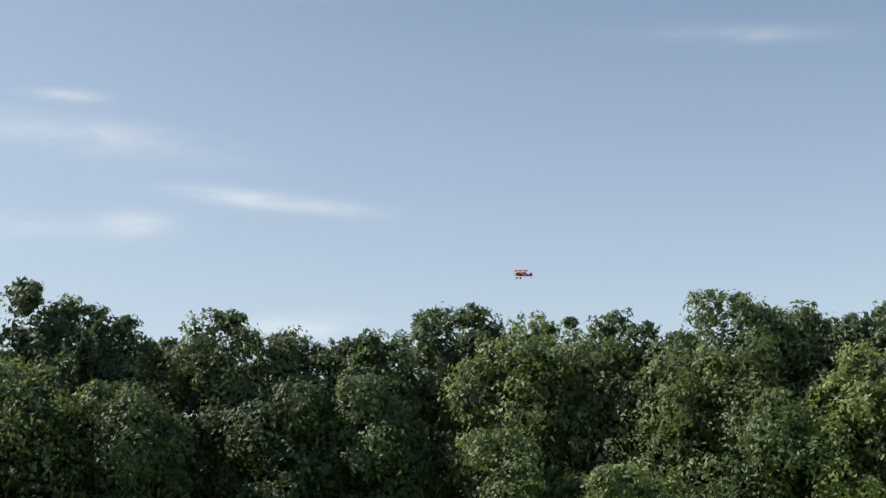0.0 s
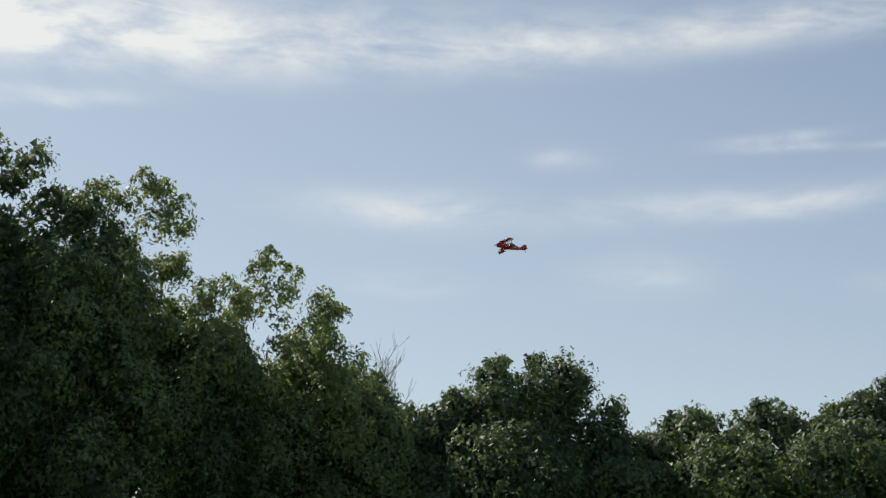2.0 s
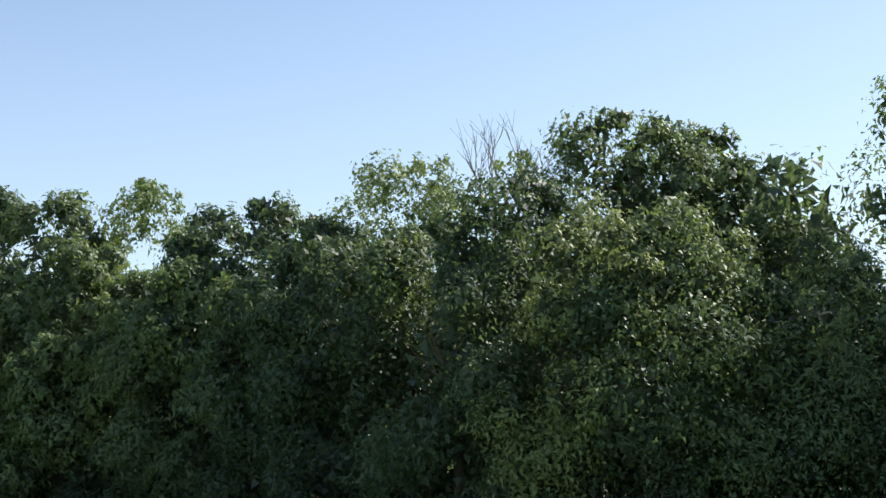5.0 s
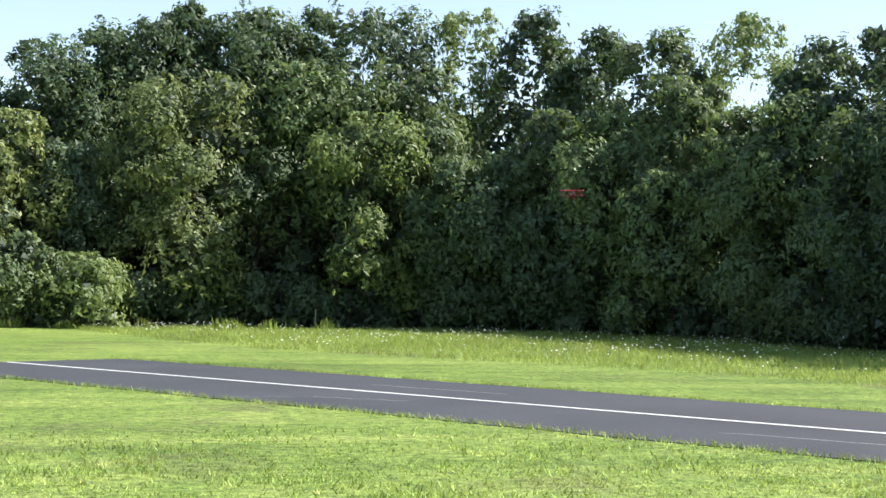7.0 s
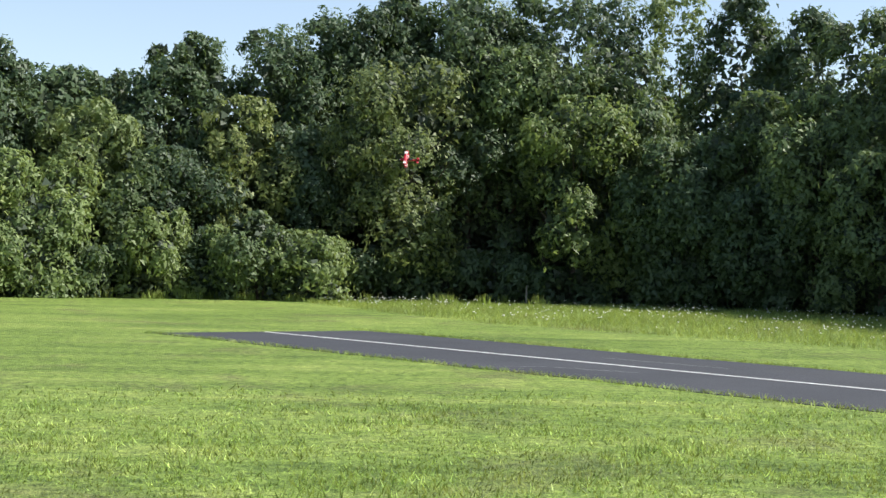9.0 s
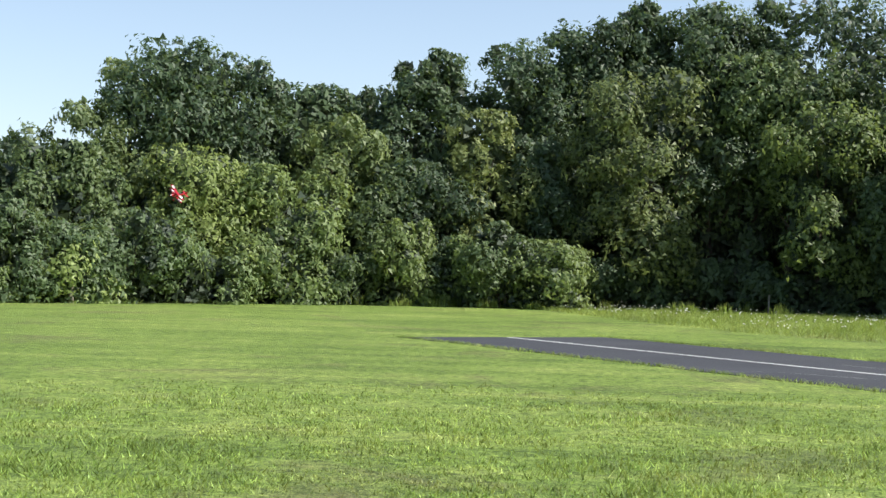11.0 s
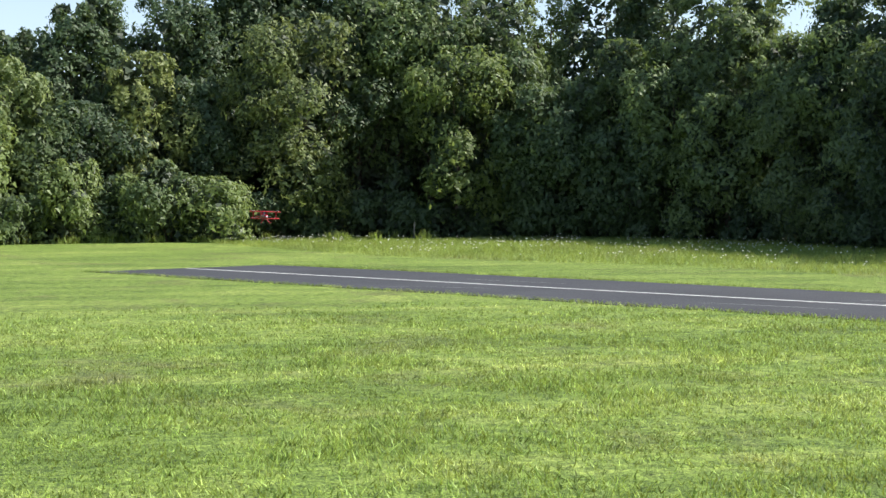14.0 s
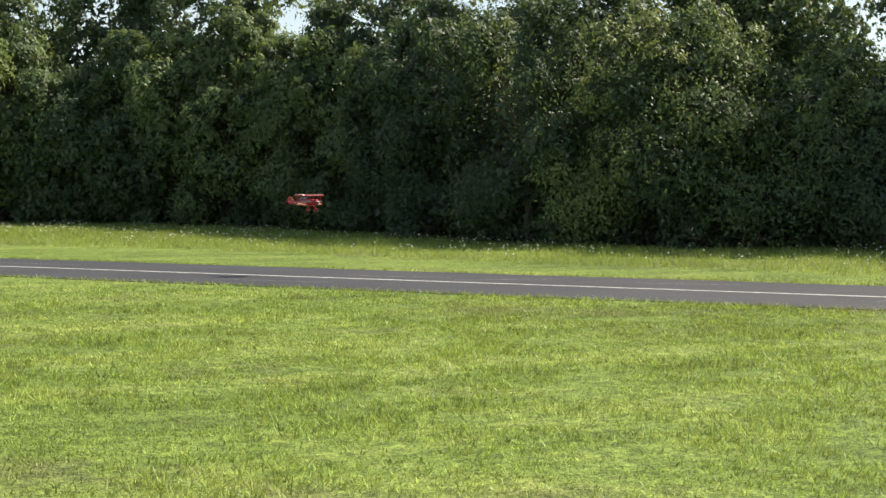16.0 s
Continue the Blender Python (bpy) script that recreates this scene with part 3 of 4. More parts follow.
WOOD_FAR = [
    (-138.7, 52.4, 9.8, 2.0, "m", 0), (-138.8, 52.4, 8.8, 2.3, "m", 0), (-141.8, 55.5, 10.1, 1.8, "d", 0), (-142.1, 54.6, 9.9, 1.8, "d", 0),
    (-142.8, 54.8, 10.8, 1.8, "d", 0), (-144.1, 55.2, 11.9, 1.9, "d", 0), (-144.3, 53.3, 9.0, 3.0, "d", 0), (-145.9, 55.8, 12.8, 2.3, "d", 0),
    (-147.8, 56.3, 12.2, 1.9, "d", 0), (-149.0, 54.7, 8.2, 2.4, "m", 0), (-150.1, 57.0, 9.6, 1.8, "d", 0), (-151.1, 58.1, 9.9, 1.8, "d", 0),
    (-152.0, 57.2, 10.6, 1.8, "d", 0), (-153.8, 55.4, 9.1, 2.6, "m", 0), (-154.1, 57.4, 10.4, 1.8, "d", 0), (-155.7, 57.6, 11.1, 1.8, "d", 0),
]
WOOD_BACK = [
    (-157.2, 57.7, 10.4, 1.8, "d", 0), (-158.5, 57.9, 11.1, 1.8, "d", 0), (-158.6, 55.9, 9.6, 2.5, "d", 0), (-160.1, 59.0, 11.8, 1.8, "d", 0),
    (-162.0, 59.0, 13.6, 1.8, "d", 0), (-163.9, 56.0, 10.5, 3.3, "m", 0), (-164.9, 59.0, 14.2, 1.8, "d", 0), (-166.8, 59.0, 13.3, 1.9, "d", 0),
    (-168.6, 59.0, 12.6, 1.8, "d", 0), (-169.3, 56.0, 9.1, 2.5, "d", 0), (-170.5, 60.0, 11.9, 1.8, "d", 1), (-172.9, 58.0, 12.6, 1.8, "d", 0),
    (-175.5, 59.0, 12.0, 1.8, "d", 0), (-175.7, 57.0, 9.3, 2.4, "d", 0), (-177.2, 59.0, 11.3, 1.8, "d", 0), (-178.3, 59.0, 11.4, 1.8, "d", 0),
]
WOOD_DEEP = [
    (-179.2, 57.0, 10.0, 2.0, "d", 0), (-179.9, 58.0, 11.6, 1.8, "d", 0), (-182.3, 60.0, 13.1, 1.8, "d", 1), (-184.0, 60.0, 13.1, 1.8, "d", 1),
    (-185.0, 55.0, 6.6, 2.2, "m", 0), (-185.7, 58.0, 11.2, 2.7, "m", 0), (-186.7, 60.0, 12.6, 1.4, "s", 1), (-188.3, 60.0, 12.4, 1.8, "m", 1),
    (-189.2, 58.0, 10.9, 2.7, "m", 0), (-190.1, 54.0, 4.9, 2.1, "m", 0), (-190.8, 60.0, 12.4, 1.8, "d", 1), (-192.7, 60.0, 11.4, 1.8, "d", 1),
    (-193.8, 57.0, 10.0, 2.6, "m", 0), (-195.6, 58.0, 12.5, 2.1, "m", 0), (-197.0, 56.0, 7.8, 2.7, "m", 0), (-197.3, 59.0, 12.0, 1.8, "m", 0),
]
WOOD_LOW = [
    (-199.0, 59.0, 11.9, 1.8, "d", 0), (-200.6, 59.0, 11.1, 1.8, "d", 0), (-200.9, 56.0, 9.5, 2.1, "l", 0), (-201.9, 59.0, 11.6, 1.8, "d", 0),
]
LISTED = [*WOOD_LEFT, *WOOD_AHEAD, *WOOD_MIDDLE, *WOOD_RIGHT, *WOOD_CORNER, *WOOD_NEAR, *WOOD_SIDE, *WOOD_SHADE, *WOOD_FAR, *WOOD_BACK, *WOOD_DEEP, *WOOD_LOW]


seed = 0
for row in LISTED:
    seed += 1
    tree(*row, seed=seed)

# filling trees behind the edge, so that the wood is deep and dark
fill = random.Random(11)
az = 33.0
while az > -207:
    d = wood_edge(az)
    near = sorted(row[2] for row in LISTED if abs(row[0] - az) < 3.5) or [11.0]
    top = near[int(len(near) * 0.5)]
    seed += 1
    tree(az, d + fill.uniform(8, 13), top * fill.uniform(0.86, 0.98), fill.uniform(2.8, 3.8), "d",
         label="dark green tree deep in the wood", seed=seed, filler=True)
    az -= math.degrees(3.9 / d)
# a low dark row further in, so that no daylight shows between the stems
az = 31.0
while az > -62:
    d = wood_edge(az)
    seed += 1
    tree(az, d + fill.uniform(15, 18), fill.uniform(7.0, 9.0), fill.uniform(3.0, 3.6), "d", label="dark green tree deep in the wood", seed=seed, filler=True)
    az -= math.degrees(4.2 / d)
# a second row where the wood is seen against the light
az = -92.0
while az > -150:
    d = wood_edge(az)
    near = sorted(row[2] for row in LISTED if abs(row[0] - az) < 6) or [11.0]
    seed += 1
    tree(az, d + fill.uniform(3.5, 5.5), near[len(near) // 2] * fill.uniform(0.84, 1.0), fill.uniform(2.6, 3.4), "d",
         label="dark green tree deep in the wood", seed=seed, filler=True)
    az -= math.degrees(3.2 / d)


def bush(az, dist, h, r, kind, seed):
    """A low leafy shrub of several stems."""
    rng = np.random.default_rng(5000 + seed)
    at = heading(az) * dist
    base = new("bush")
    base.matrix_world = pose(at.x, at.y, 0, 0, 0, rng.random() * 360)
    leaf = float(np.clip(0.0018 * dist, 0.06, 0.13))
    core, leaves = crown_mesh(rng, h, r, 0.0, leaf, 4800, False, solid=0.5)
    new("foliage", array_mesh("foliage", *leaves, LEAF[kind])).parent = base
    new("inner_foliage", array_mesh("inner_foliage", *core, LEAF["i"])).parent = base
    for i in range(4):
        bm = bmesh.new()
        a = rng.random() * 6.28
        tube(bm, [Vector((0.1 * math.cos(a), 0.1 * math.sin(a), -0.05)), Vector((r * 0.3 * math.cos(a), r * 0.3 * math.sin(a), h * 0.45)),
                  Vector((r * 0.5 * math.cos(a), r * 0.5 * math.sin(a), h * 0.8))], [0.05, 0.035, 0.01], 6)
        part("stem", bm, BARK, base)
    tagged(base, "leafy green shrub at the foot of the wood", "bush", "shrubs along the wood's edge")


az = 29.0
while az > -80:
    d = wood_edge(az)
    seed += 1
    # shrubs off the sunny stretch get dark leaves, shade put into the colour
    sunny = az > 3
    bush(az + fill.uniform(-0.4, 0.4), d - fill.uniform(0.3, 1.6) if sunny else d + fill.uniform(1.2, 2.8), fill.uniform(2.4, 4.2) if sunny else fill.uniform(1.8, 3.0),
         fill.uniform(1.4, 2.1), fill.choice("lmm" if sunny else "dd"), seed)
    az -= math.degrees(2.5 / d)

# taller shrubs within the wood, where it stands thin
for k, (az, d, h) in enumerate([(-2.2, 79.0, 6.5), (-3.6, 80.5, 6.0), (-0.8, 80.0, 6.0)]):
    bush(az, d, h, 2.8, "d", 900 + k)


def dead_tree(az, dist, h, spread, seed, ivy=0.0, forks=5):
    """A bare tree: trunk, and each main limb with its twigs as a part."""
    rng = random.Random(seed)
    at = heading(az) * dist
    base = new("dead_tree")
    base.matrix_world = pose(at.x, at.y, 0, 0, 0, rng.uniform(0, 360))
    rt = 0.010 * h
    fork = h * 0.55
    bm = bmesh.new()
    tube(bm, [Vector((0, 0, -0.1)), Vector((0.05, 0, fork * 0.5)), Vector((0, 0.05, fork))], [rt * 1.5, rt * 1.1, rt * 0.8], 8)
    part("trunk", bm, DEADWOOD, base, "bare grey trunk")
    for k in range(forks):
        bm = bmesh.new()
        a = 2 * math.pi * (k + rng.uniform(-0.3, 0.3)) / forks
        reach = spread * rng.uniform(0.35, 1.0)

        def grow(p, d, ln, r, depth):
            q = p + d * ln
            mid = p.lerp(q, 0.5) + Vector((rng.uniform(-1, 1), rng.uniform(-1, 1), rng.uniform(-0.5, 0.5))) * ln * 0.07
            tube(bm, [p, mid, q], [r, r * 0.8, r * 0.55], 5)
            if depth:
                for _ in range(3):
                    e = (d + Vector((rng.uniform(-1, 1), rng.uniform(-1, 1), rng.uniform(-0.1, 0.7))) * 0.55).normalized()
                    grow(p.lerp(q, rng.uniform(0.55, 1.0)), e, ln * rng.uniform(0.45, 0.7), r * 0.5, depth - 1)
        d = Vector((math.cos(a) * reach, math.sin(a) * reach, h - fork)).normalized()
        grow(Vector((0, 0.05, fork * rng.uniform(0.85, 1.0))), d, (h - fork) * 0.55, rt * 0.5, 3)
        part("limb", bm, DEADWOOD, base, "bare forked limb")
    if ivy:
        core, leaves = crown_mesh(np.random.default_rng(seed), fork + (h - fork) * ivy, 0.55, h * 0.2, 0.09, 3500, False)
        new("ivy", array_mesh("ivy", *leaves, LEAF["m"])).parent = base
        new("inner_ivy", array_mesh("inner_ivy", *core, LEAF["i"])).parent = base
    tagged(base, "leafless dead tree with pale bare branches" + (", trunk wrapped in ivy" if ivy else ""), "tree", "dead trees in the wood")


dead_tree(-35.0, 50.0, 14.6, 2.3, 3, 0.35, 5)
dead_tree(-98.5, 44.4, 18.7, 1.9, 5, 0.00, 4)
dead_tree(-138.9, 55.0, 12.8, 2.6, 9, 0.00, 7)
dead_tree(-97.0, 44.3, 19.4, 1.6, 12, 0.00, 3)


# ---- grass ----
MOWN = [(-40.0, 95.0), (-8.4, 72.5), (-2.6, 52.5), (0.6, 43.8), (4.5, 38.5), (8.2, 33.8), (10.6, 28.5), (12.5, 23.5), (17.0, 15.0), (26.0, 1.0)]


def beyond_mown(x, y):
    """How far a place lies beyond the mown edge, towards the wood."""
    ys = [p[1] for p in reversed(MOWN)]
    xs = [p[0] for p in reversed(MOWN)]
    return x - np.interp(y, ys, xs)


def blades(name, x, y, h, w, lean, mat, rng):
    n = len(x)
    a = rng.random(n) * 2 * np.pi
    dx, dy = np.cos(a) * w, np.sin(a) * w
    lx, ly = rng.normal(size=n) * lean * h, rng.normal(size=n) * lean * h
    z = np.zeros(n)
    q = np.stack([np.stack([x - dx, y - dy, z], 1), np.stack([x + dx, y + dy, z], 1), np.stack([x + lx, y + ly, h], 1)], 1).reshape(-1, 3)
    return new(name, array_mesh(name, q, np.arange(n * 3).reshape(-1, 3), mat))


def make_weeds():
    rng = np.random.default_rng(17)
    n = 1500
    k = rng.integers(0, 26, n)
    ca = rng.uniform(-6, 13, 26)[k] + rng.normal(size=n) * 0.18
    cd = np.interp(ca, EDGE_AZ, EDGE_D) - rng.uniform(1.2, 3.0, 26)[k]
    x, y = -np.sin(np.radians(ca)) * cd, np.cos(np.radians(ca)) * cd
    g = blades("tall_weed", x, y, 0.2 + 0.5 * rng.random(n) * rng.uniform(0.4, 1.0, 26)[k], np.full(n, 0.03), 0.22, TALL, rng)
    tagged(g, "tall weeds standing at the foot of the wood", "weeds", kind="stuff")


def make_grass():
    rng = np.random.default_rng(7)
    n = 760000
    r = np.sqrt(36.0 + (31.0 ** 2 - 36.0) * rng.random(n))
    r = r[rng.random(n) < np.clip((31.0 - r) / 14.0, 0, 1)]
    n = len(r)
    a = np.radians(-64 + 96 * rng.random(n))
    x, y = -np.sin(a) * r - 2.5, np.cos(a) * r - 9.0
    s, m = x * RUN_U.x + y * RUN_U.y, x * RUN_N.x + y * RUN_N.y
    keep = ~((m > 13.54) & (m < 19.42) & (s > -33.4)) & (beyond_mown(x, y) < 0)
    x, y, r = x[keep], y[keep], r[keep]
    # thin and bare spots between the tufts
    q = np.sin(x * 3.1 + 1.7 * np.sin(y * 1.9)) + np.sin(y * 3.7 + 1.5 * np.sin(x * 2.3)) + np.sin((x + y) * 6.1) * np.sin((x - y) * 5.3)
    keep = rng.random(len(x)) < np.clip(0.72 + 0.34 * q, 0.06, 1)
    x, y, r = x[keep], y[keep], r[keep]
    h = (0.020 + 0.042 * rng.random(len(x)) ** 1.4) * (1 + 0.5 * np.sin(x * 1.3) * np.sin(y * 1.1))
    h[rng.random(len(x)) < 0.01] *= 1.8
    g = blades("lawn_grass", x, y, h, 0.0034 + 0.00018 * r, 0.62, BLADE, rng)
    tagged(g, "short bright green mown grass blades", "grass", kind="stuff")
    # a ragged fringe along the asphalt
    n = 14000
    s = -33.6 + 62 * rng.random(n)
    m = np.where(rng.random(n) < 0.5, 13.54 - np.abs(rng.normal(size=n)) * 0.09 + 0.05, 19.39 + np.abs(rng.normal(size=n)) * 0.12)
    x, y = RUN_U.x * s + RUN_N.x * m, RUN_U.y * s + RUN_N.y * m
    g = blades("verge_grass", x, y, 0.03 + 0.07 * rng.random(n), np.full(n, 0.007), 0.6, BLADE, rng)
    tagged(g, "ragged grass fringe along the runway's edges", "grass", kind="stuff")
    # the unmown meadow
    n = 230000
    x, y = -14 + 52 * rng.random(n), 2 + 74 * rng.random(n)
    b = beyond_mown(x, y)
    az = -np.degrees(np.arctan2(x, y))
    keep = (b > 0) & (np.hypot(x, y) < np.interp(az, EDGE_AZ, EDGE_D) + 1.0)
    x, y = x[keep], y[keep]
    d = np.hypot(x, y)
    h = (0.11 + 0.13 * rng.random(len(x))) * (1 + 0.25 * np.sin(x * 0.7 + 1) * np.sin(y * 0.5))
    g = blades("meadow_grass", x, y, h, 0.004 + 0.00016 * d, 0.7, TALL, rng)
    tagged(g, "tall unmown meadow grass before the wood", "grass", kind="stuff")
    # white flower heads over the meadow
    n = 5200
    x, y = -10 + 46 * rng.random(n), 8 + 66 * rng.random(n)
    b = beyond_mown(x, y)
    d = np.hypot(x, y)
    az = -np.degrees(np.arctan2(x, y))
    edge = np.interp(az, EDGE_AZ, EDGE_D)
    clump = np.sin(x * 0.45 + 2) * np.sin(y * 0.33) + 0.5 * np.sin(x * 1.3) * np.sin(y * 1.1)
    keep = (b > 0.3) & (d < edge - 1) & (clump + rng.random(n) * 1.2 > 0.35)
    x, y, d = x[keep], y[keep], d[keep]
    k = len(x)
    c = np.stack([x, y, 0.20 + 0.14 * rng.random(k)], 1)
    r = (0.018 + 0.022 * rng.random(k))[:, None]
    octa = np.array([(1, 0, 0), (0, 1, 0), (-1, 0, 0), (0, -1, 0), (0, 0, 0.55), (0, 0, -0.55)], float)
    of = np.array([(0, 1, 4), (1, 2, 4), (2, 3, 4), (3, 0, 4), (1, 0, 5), (2, 1, 5), (3, 2, 5), (0, 3, 5)])
    v = (c[:, None, :] + octa[None] * r[:, None, :]).reshape(-1, 3)
    f = (of[None] + (np.arange(k) * 6)[:, None, None]).reshape(-1, 3)
    g = new("meadow_flowers", array_mesh("meadow_flowers", v, f, PETAL))
    tagged(g, "small white wild flowers dotted over the meadow", "flower", kind="stuff")


make_grass()
make_weeds()

def mirrored(m):
    return Matrix.Diagonal((1, -1, 1, 1)) @ m


def loft(bm, rings):
    vs = [[bm.verts.new(p) for p in r] for r in rings]
    n = len(vs[0])
    for a, b in zip(vs, vs[1:]):
        for k in range(n):
            bm.faces.new((a[k], a[(k + 1) % n], b[(k + 1) % n], b[k]))
    bm.faces.new(list(reversed(vs[0])))
    bm.faces.new(vs[-1])
    bmesh.ops.recalc_face_normals(bm, faces=bm.faces)
    for f in bm.faces:
        f.smooth = True


def oval(x, z, w, h, n=16, square=0.75):
    pts = []
    for k in range(n):
        a = 2 * math.pi * k / n
        c, s = math.cos(a), math.sin(a)
        pts.append(Vector((x, math.copysign(abs(c) ** square, c) * w / 2, z + math.copysign(abs(s) ** square, s) * h / 2)))
    return pts


def wing_rings(span, chord, thick, x, z, sweep=0.0, dihedral=0.0):
    """Aerofoil sections from tip to tip, with rounded tips."""
    rings = []
    for f in (-1.0, -0.985, -0.93, -0.82, -0.4, 0.0, 0.4, 0.82, 0.93, 0.985, 1.0):
        a = abs(f)
        c = chord * (1.0 if a < 0.85 else (0.9 if a < 0.95 else (0.68 if a < 0.99 else 0.42)))
        t = thick * (1.0 if a < 0.95 else 0.5)
        y = f * span / 2
        x0 = x - sweep * a - (chord - c) * 0.35
        z0 = z + dihedral * a
        sec = [(0.0, 0.0), (0.04, 0.35), (0.15, 0.62), (0.35, 0.70), (0.65, 0.42), (1.0, 0.02), (0.65, -0.22), (0.3, -0.35), (0.05, -0.25)]
        rings.append([Vector((x0 - c * u, y, z0 + t * v)) for u, v in sec])
    return rings


def make_biplane():
    """Nose along +x, span along y. About 0.9 m of span."""
    plane = new("biplane")
    tagged(plane, "red and white radio-controlled model biplane in flight", "model aircraft")
    bm = bmesh.new()
    loft(bm, [oval(x, z, w, h) for x, z, w, h in (
        (0.27, 0.0, 0.118, 0.118), (0.20, 0.0, 0.132, 0.138), (0.08, 0.0, 0.128, 0.150), (-0.06, 0.006, 0.116, 0.150),
        (-0.20, 0.010, 0.088, 0.115), (-0.34, 0.016, 0.054, 0.078), (-0.47, 0.022, 0.020, 0.045))])
    part("fuselage", bm, RED, plane)
    bm = bmesh.new()
    loft(bm, [oval(x, 0.0, w, w, square=1.0) for x, w in ((0.345, 0.070), (0.340, 0.098), (0.315, 0.122), (0.275, 0.126))])
    part("engine_cowl", bm, RED, plane)
    bm = bmesh.new()
    loft(bm, [oval(x, 0.0, w, w, square=1.0) for x, w in ((0.392, 0.006), (0.380, 0.030), (0.360, 0.046), (0.346, 0.050))])
    part("spinner", bm, WHITE, plane, "white spinner")
    prop = new("propeller", None)
    prop.parent = plane
    bm = bmesh.new()
    for k in (0, 1):
        loft(bm, [[Matrix.Rotation(math.pi * k, 3, "X") @ Vector((0.358 + dx * c, y, dz * c)) for dx, dz in
                   ((0.006, -0.012), (0.010, 0.0), (0.006, 0.014), (-0.002, 0.0))] for y, c in
                  ((0.01, 0.6), (0.05, 1.2), (0.10, 1.1), (0.135, 0.5))])
    me = bpy.data.meshes.new("propeller")
    bm.to_mesh(me)
    bm.free()
    me.materials.append(BLACK)
    bpy.data.objects.remove(prop)
    prop = new("propeller", me)
    prop.parent = plane
    bm = bmesh.new()
    loft(bm, wing_rings(0.92, 0.165, 0.030, 0.205, 0.150, sweep=0.045))
    part("upper_wing", bm, RED, plane)
    bm = bmesh.new()
    loft(bm, wing_rings(0.86, 0.155, 0.028, 0.135, -0.058, dihedral=0.02))
    part("lower_wing", bm, RED, plane)
    for sgn in (-1, 1):
        # white bands across the wings
        for nm, z, y, xx, c in (("wing_band", 0.176, 0.33, 0.178, 0.135), ("wing_band", -0.022, 0.31, 0.122, 0.128)):
            bm = bmesh.new()
            box(bm, c, 0.100, 0.004, pose(xx - c / 2, sgn * y, z - 0.001), 0.001)
            box(bm, c, 0.018, 0.004, pose(xx - c / 2, sgn * (y - 0.085), z - 0.001), 0.001)
            part(nm, bm, WHITE, plane, "white painted band")
        for x0, x1 in ((0.145, 0.095), (0.065, 0.025)):
            bm = bmesh.new()
            tube(bm, [Vector((x0, sgn * 0.335, 0.150)), Vector((x1, sgn * 0.325, -0.045))], [0.010, 0.010], 6)
            part("strut", bm, RED, plane)
            bm = bmesh.new()
            tube(bm, [Vector((x0 + 0.02, sgn * 0.075, 0.150)), Vector((x1 + 0.03, sgn * 0.045, 0.062))], [0.007, 0.007], 6)
            part("cabane_strut", bm, RED, plane)
        bm = bmesh.new()
        tube(bm, [Vector((0.165, sgn * 0.04, -0.055)), Vector((0.185, sgn * 0.12, -0.165))], [0.014, 0.010], 6)
        part("gear_leg", bm, RED, plane)
        bm = bmesh.new()
        loft(bm, [oval(x + 0.185, z - 0.168, w, h) for x, z, w, h in
                  ((0.055, -0.006, 0.008, 0.010), (0.040, 0.0, 0.030, 0.040), (0.0, 0.004, 0.036, 0.054), (-0.045, 0.006, 0.024, 0.036), (-0.085, 0.010, 0.006, 0.010))])
        for v in bm.verts:
            v.co.y += sgn * 0.125
        spat = part("wheel_spat", bm, RED, plane)
        bm = bmesh.new()
        bmesh.ops.create_cone(bm, cap_ends=True, segments=18, radius1=0.032, radius2=0.032, depth=0.018,
                              matrix=pose(0.188, sgn * 0.125, -0.188, 90))
        part("wheel", bm, BLACK, spat, "black rubber wheel")
        # white flash along the fuselage side
        bm = bmesh.new()
        vs = [bm.verts.new((x, sgn * (w / 2 + 0.003), z)) for x, z, w in
              ((0.20, 0.030, 0.134), (0.02, 0.040, 0.126), (-0.20, 0.022, 0.088), (-0.38, 0.024, 0.048), (-0.20, 0.004, 0.090), (0.02, -0.006, 0.128), (0.20, 0.012, 0.134))]
        bm.faces.new(vs)
        bmesh.ops.solidify(bm, geom=bm.faces[:], thickness=0.002)
        part("side_flash", bm, WHITE, plane, "white stripe along the fuselage")
    bm = bmesh.new()
    loft(bm, [oval(x, z, w, h, square=0.9) for x, z, w, h in (
        (0.005, 0.066, 0.03, 0.02), (-0.03, 0.078, 0.082, 0.070), (-0.09, 0.084, 0.086, 0.082), (-0.15, 0.076, 0.070, 0.066), (-0.23, 0.062, 0.02, 0.02))])
    part("canopy", bm, CANOPY, plane, "dark glossy canopy")
    bm = bmesh.new()
    loft(bm, wing_rings(0.36, 0.115, 0.014, -0.365, 0.030, sweep=0.03))
    part("tailplane", bm, RED, plane)
    bm = bmesh.new()
    prof = [(-0.33, 0.03), (-0.385, 0.105), (-0.43, 0.150), (-0.475, 0.158), (-0.515, 0.130), (-0.525, 0.06), (-0.505, -0.005), (-0.46, 0.0)]
    bm.faces.new([bm.verts.new((x, -0.005, z)) for x, z in prof])
    r = bmesh.ops.extrude_face_region(bm, geom=bm.faces[:])
    bmesh.ops.translate(bm, verts=[v for v in r["geom"] if isinstance(v, bmesh.types.BMVert)], vec=(0, 0.010, 0))
    bmesh.ops.recalc_face_normals(bm, faces=bm.faces)
    part("fin", bm, RED, plane)
    bm = bmesh.new()
    tube(bm, [Vector((-0.46, 0, -0.005)), Vector((-0.50, 0, -0.05))], [0.004, 0.004], 5)
    tail = part("tailwheel_leg", bm, METAL, plane, "thin steel tailwheel leg")
    bm = bmesh.new()
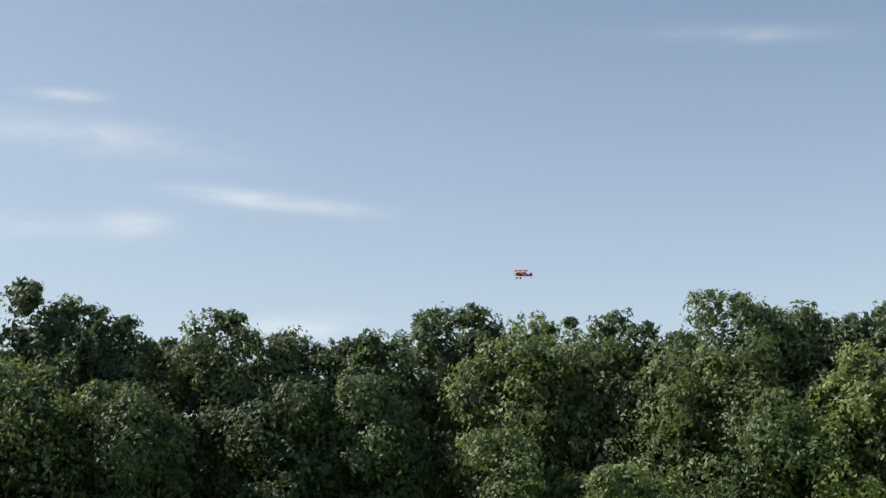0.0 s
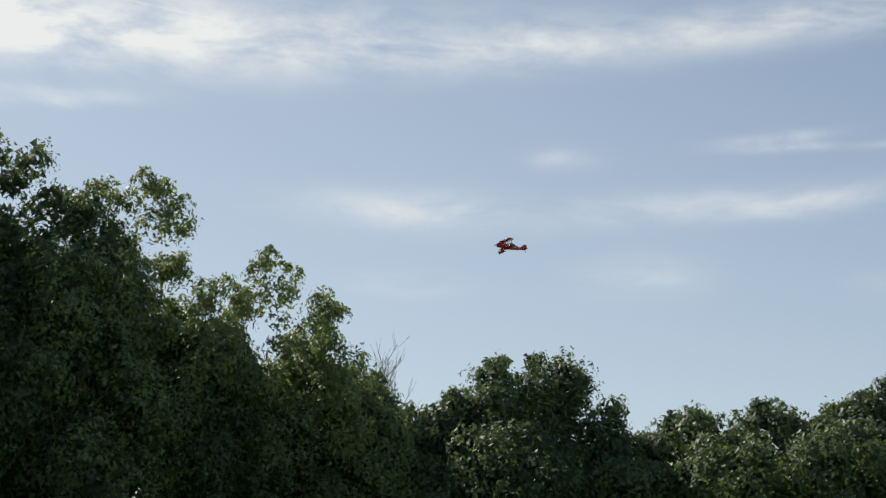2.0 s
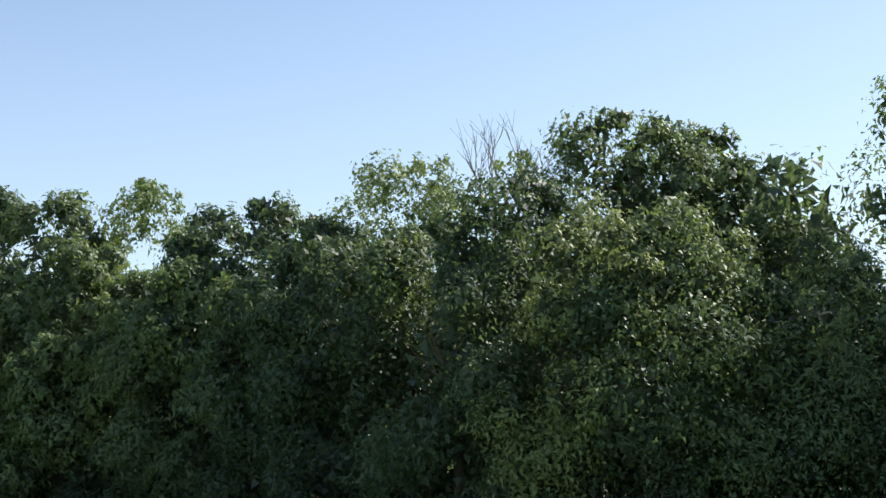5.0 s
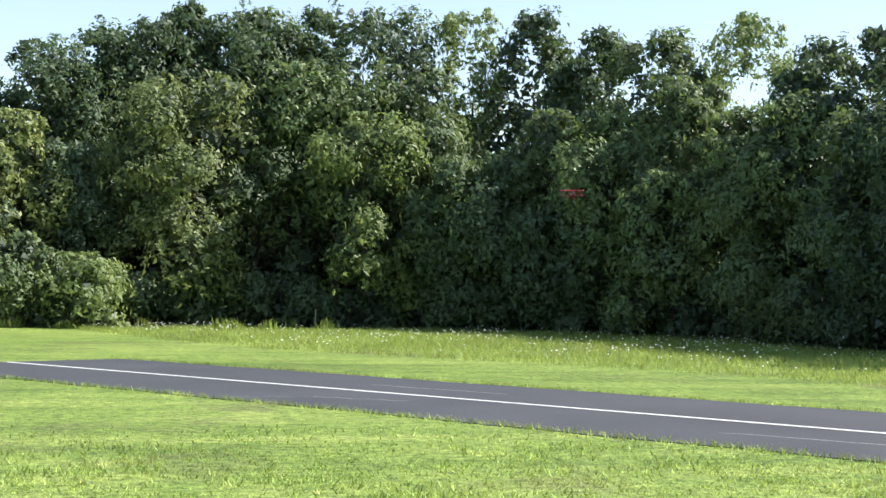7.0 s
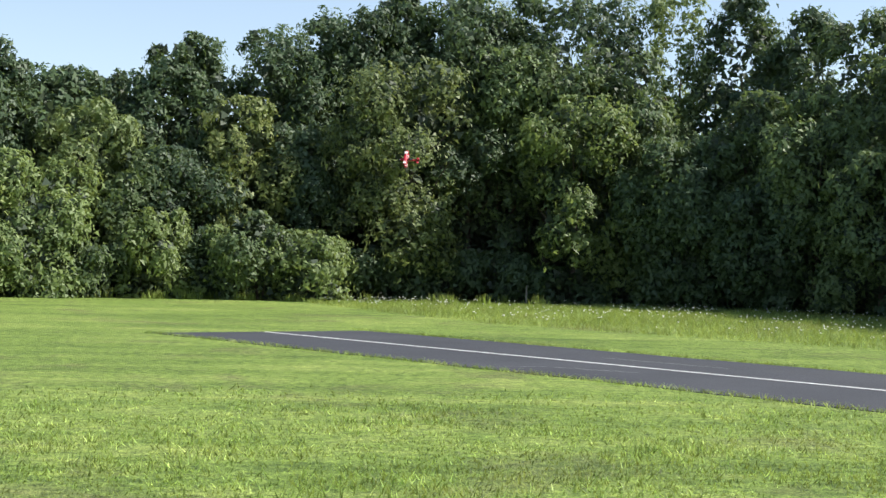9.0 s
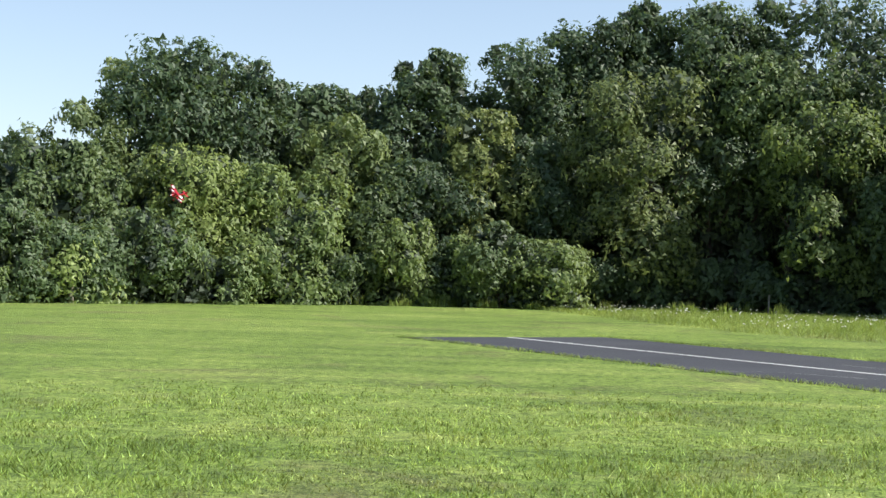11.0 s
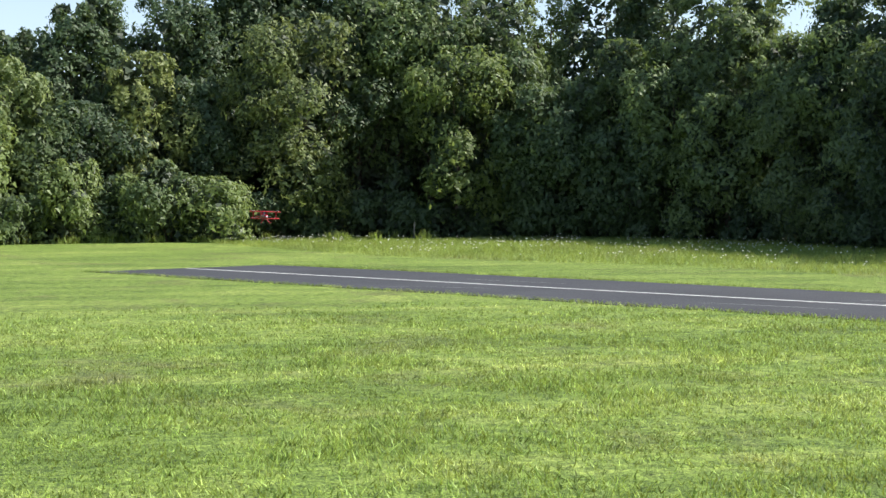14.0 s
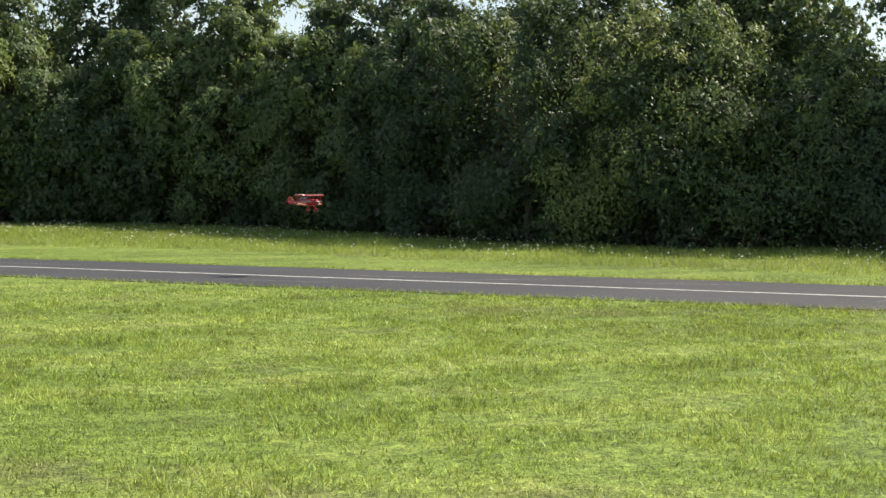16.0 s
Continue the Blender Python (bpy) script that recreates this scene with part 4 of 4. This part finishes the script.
    bmesh.ops.create_cone(bm, cap_ends=True, segments=12, radius1=0.014, radius2=0.014, depth=0.008, matrix=pose(-0.503, 0, -0.055, 90))
    part("tailwheel", bm, BLACK, tail)
    return plane


biplane = make_biplane()


def make_post(x, y, h, r, label):
    bm = bmesh.new()
    tube(bm, [Vector((0, 0, -0.2)), Vector((0.01, 0, h * 0.5)), Vector((0.02, 0.01, h * 0.97)), Vector((0.02, 0.01, h))], [r, r * 0.97, r * 0.93, r * 0.7], 9)
    p = part("post", bm, POSTWOOD)
    p.location = (x, y, 0)
    tagged(p, label, "post")


make_post(4.8, 66.6, 0.95, 0.045, "thin grey wooden stake standing in the meadow")
make_post(-24.8, 54.8, 1.0, 0.11, "weathered wooden post at the lawn's far edge")


# ---- what moves ----
def motions():
    rows = [
        (0.0, -6.04, -53.25, 13.14, -58.0, 3.0, 10.0),
        (0.4, 0.11, -49.60, 12.80, -52.3, 1.3, 6.0),
        (0.7, 4.42, -46.59, 12.47, -48.0, 0.0, 3.0),
        (1.0, 8.38, -43.25, 12.27, -46.5, 0.4, 2.6),
        (1.5, 15.08, -37.18, 11.98, -44.0, 1.0, 2.0),
        (2.0, 20.53, -28.95, 11.53, -34.0, 4.0, 6.0),
        (2.5, 23.66, -19.83, 11.25, -24.0, 7.0, 22.0),
        (3.0, 27.69, -11.16, 11.73, -23.0, 5.0, 38.0),
        (3.2, 28.89, -7.38, 11.80, -21.0, 4.0, 40.0),
        (3.9, 29.00, 7.33, 10.08, -10.0, 0.0, 42.0),
        (4.6, 26.50, 25.67, 8.37, -6.0, 0.0, 22.0),
        (5.3, 20.96, 35.98, 6.98, -11.7, -3.0, 8.0),
        (5.5, 19.62, 38.18, 6.76, -12.0, -1.6, 7.1),
        (6.0, 16.89, 42.72, 6.10, -11.7, 2.0, 5.0),
        (6.5, 14.67, 47.91, 5.58, -10.1, 3.0, 3.5),
        (7.0, 12.25, 51.98, 5.41, -8.8, 4.0, 2.0),
        (7.5, 9.78, 54.89, 5.56, -1.2, 6.0, 10.0),
        (8.0, 7.31, 59.58, 6.32, 22.3, 8.0, 28.0),
        (8.5, 3.65, 62.78, 6.73, 56.6, 6.0, 42.0),
        (9.0, -1.15, 64.21, 6.59, 83.2, 4.0, 50.0),
        (9.5, -6.84, 61.83, 5.77, 117.6, 0.0, 38.0),
        (10.0, -12.29, 59.79, 5.03, 133.5, -4.0, 35.0),
        (10.2, -14.22, 59.00, 5.01, 136.2, -4.2, 37.2),
        (10.9, -20.50, 57.00, 4.67, 145.6, -5.0, 45.0),
        (11.6, -22.50, 55.50, 4.35, 179.6, -6.0, 35.0),
        (12.3, -16.27, 53.83, 3.98, 188.7, -4.0, 6.0),
        (12.5, -14.18, 52.78, 3.62, 189.3, -4.0, 4.8),
        (12.8, -11.44, 50.09, 2.71, 191.0, -4.0, 3.0),
        (13.2, -8.24, 44.64, 1.83, 191.4, -3.0, 2.5),
        (13.6, -5.61, 39.23, 1.24, 191.3, -2.0, 2.0),
        (14.0, -3.81, 36.03, 1.47, 190.9, 2.0, 2.0),
        (14.5, -1.54, 32.06, 2.20, 192.2, 4.0, 2.0),
        (15.0, 0.15, 27.62, 1.82, 193.9, 4.0, 2.0),
        (15.5, 2.47, 24.34, 1.40, 197.4, 2.0, 0.0),
        (16.0, 5.79, 20.78, 1.59, 203.2, 3.0, 0.0),
    ]
    # heading to the left of +y, climb, bank to the left
    walk(biplane, [(t, Matrix.Translation((x, y, z)) @ pose(0, 0, 0, 0, 0, a + 90) @ pose(0, 0, 0, 0, -c, 0) @ pose(0, 0, 0, -b, 0, 0))
                   for t, x, y, z, a, c, b in rows])


motions()
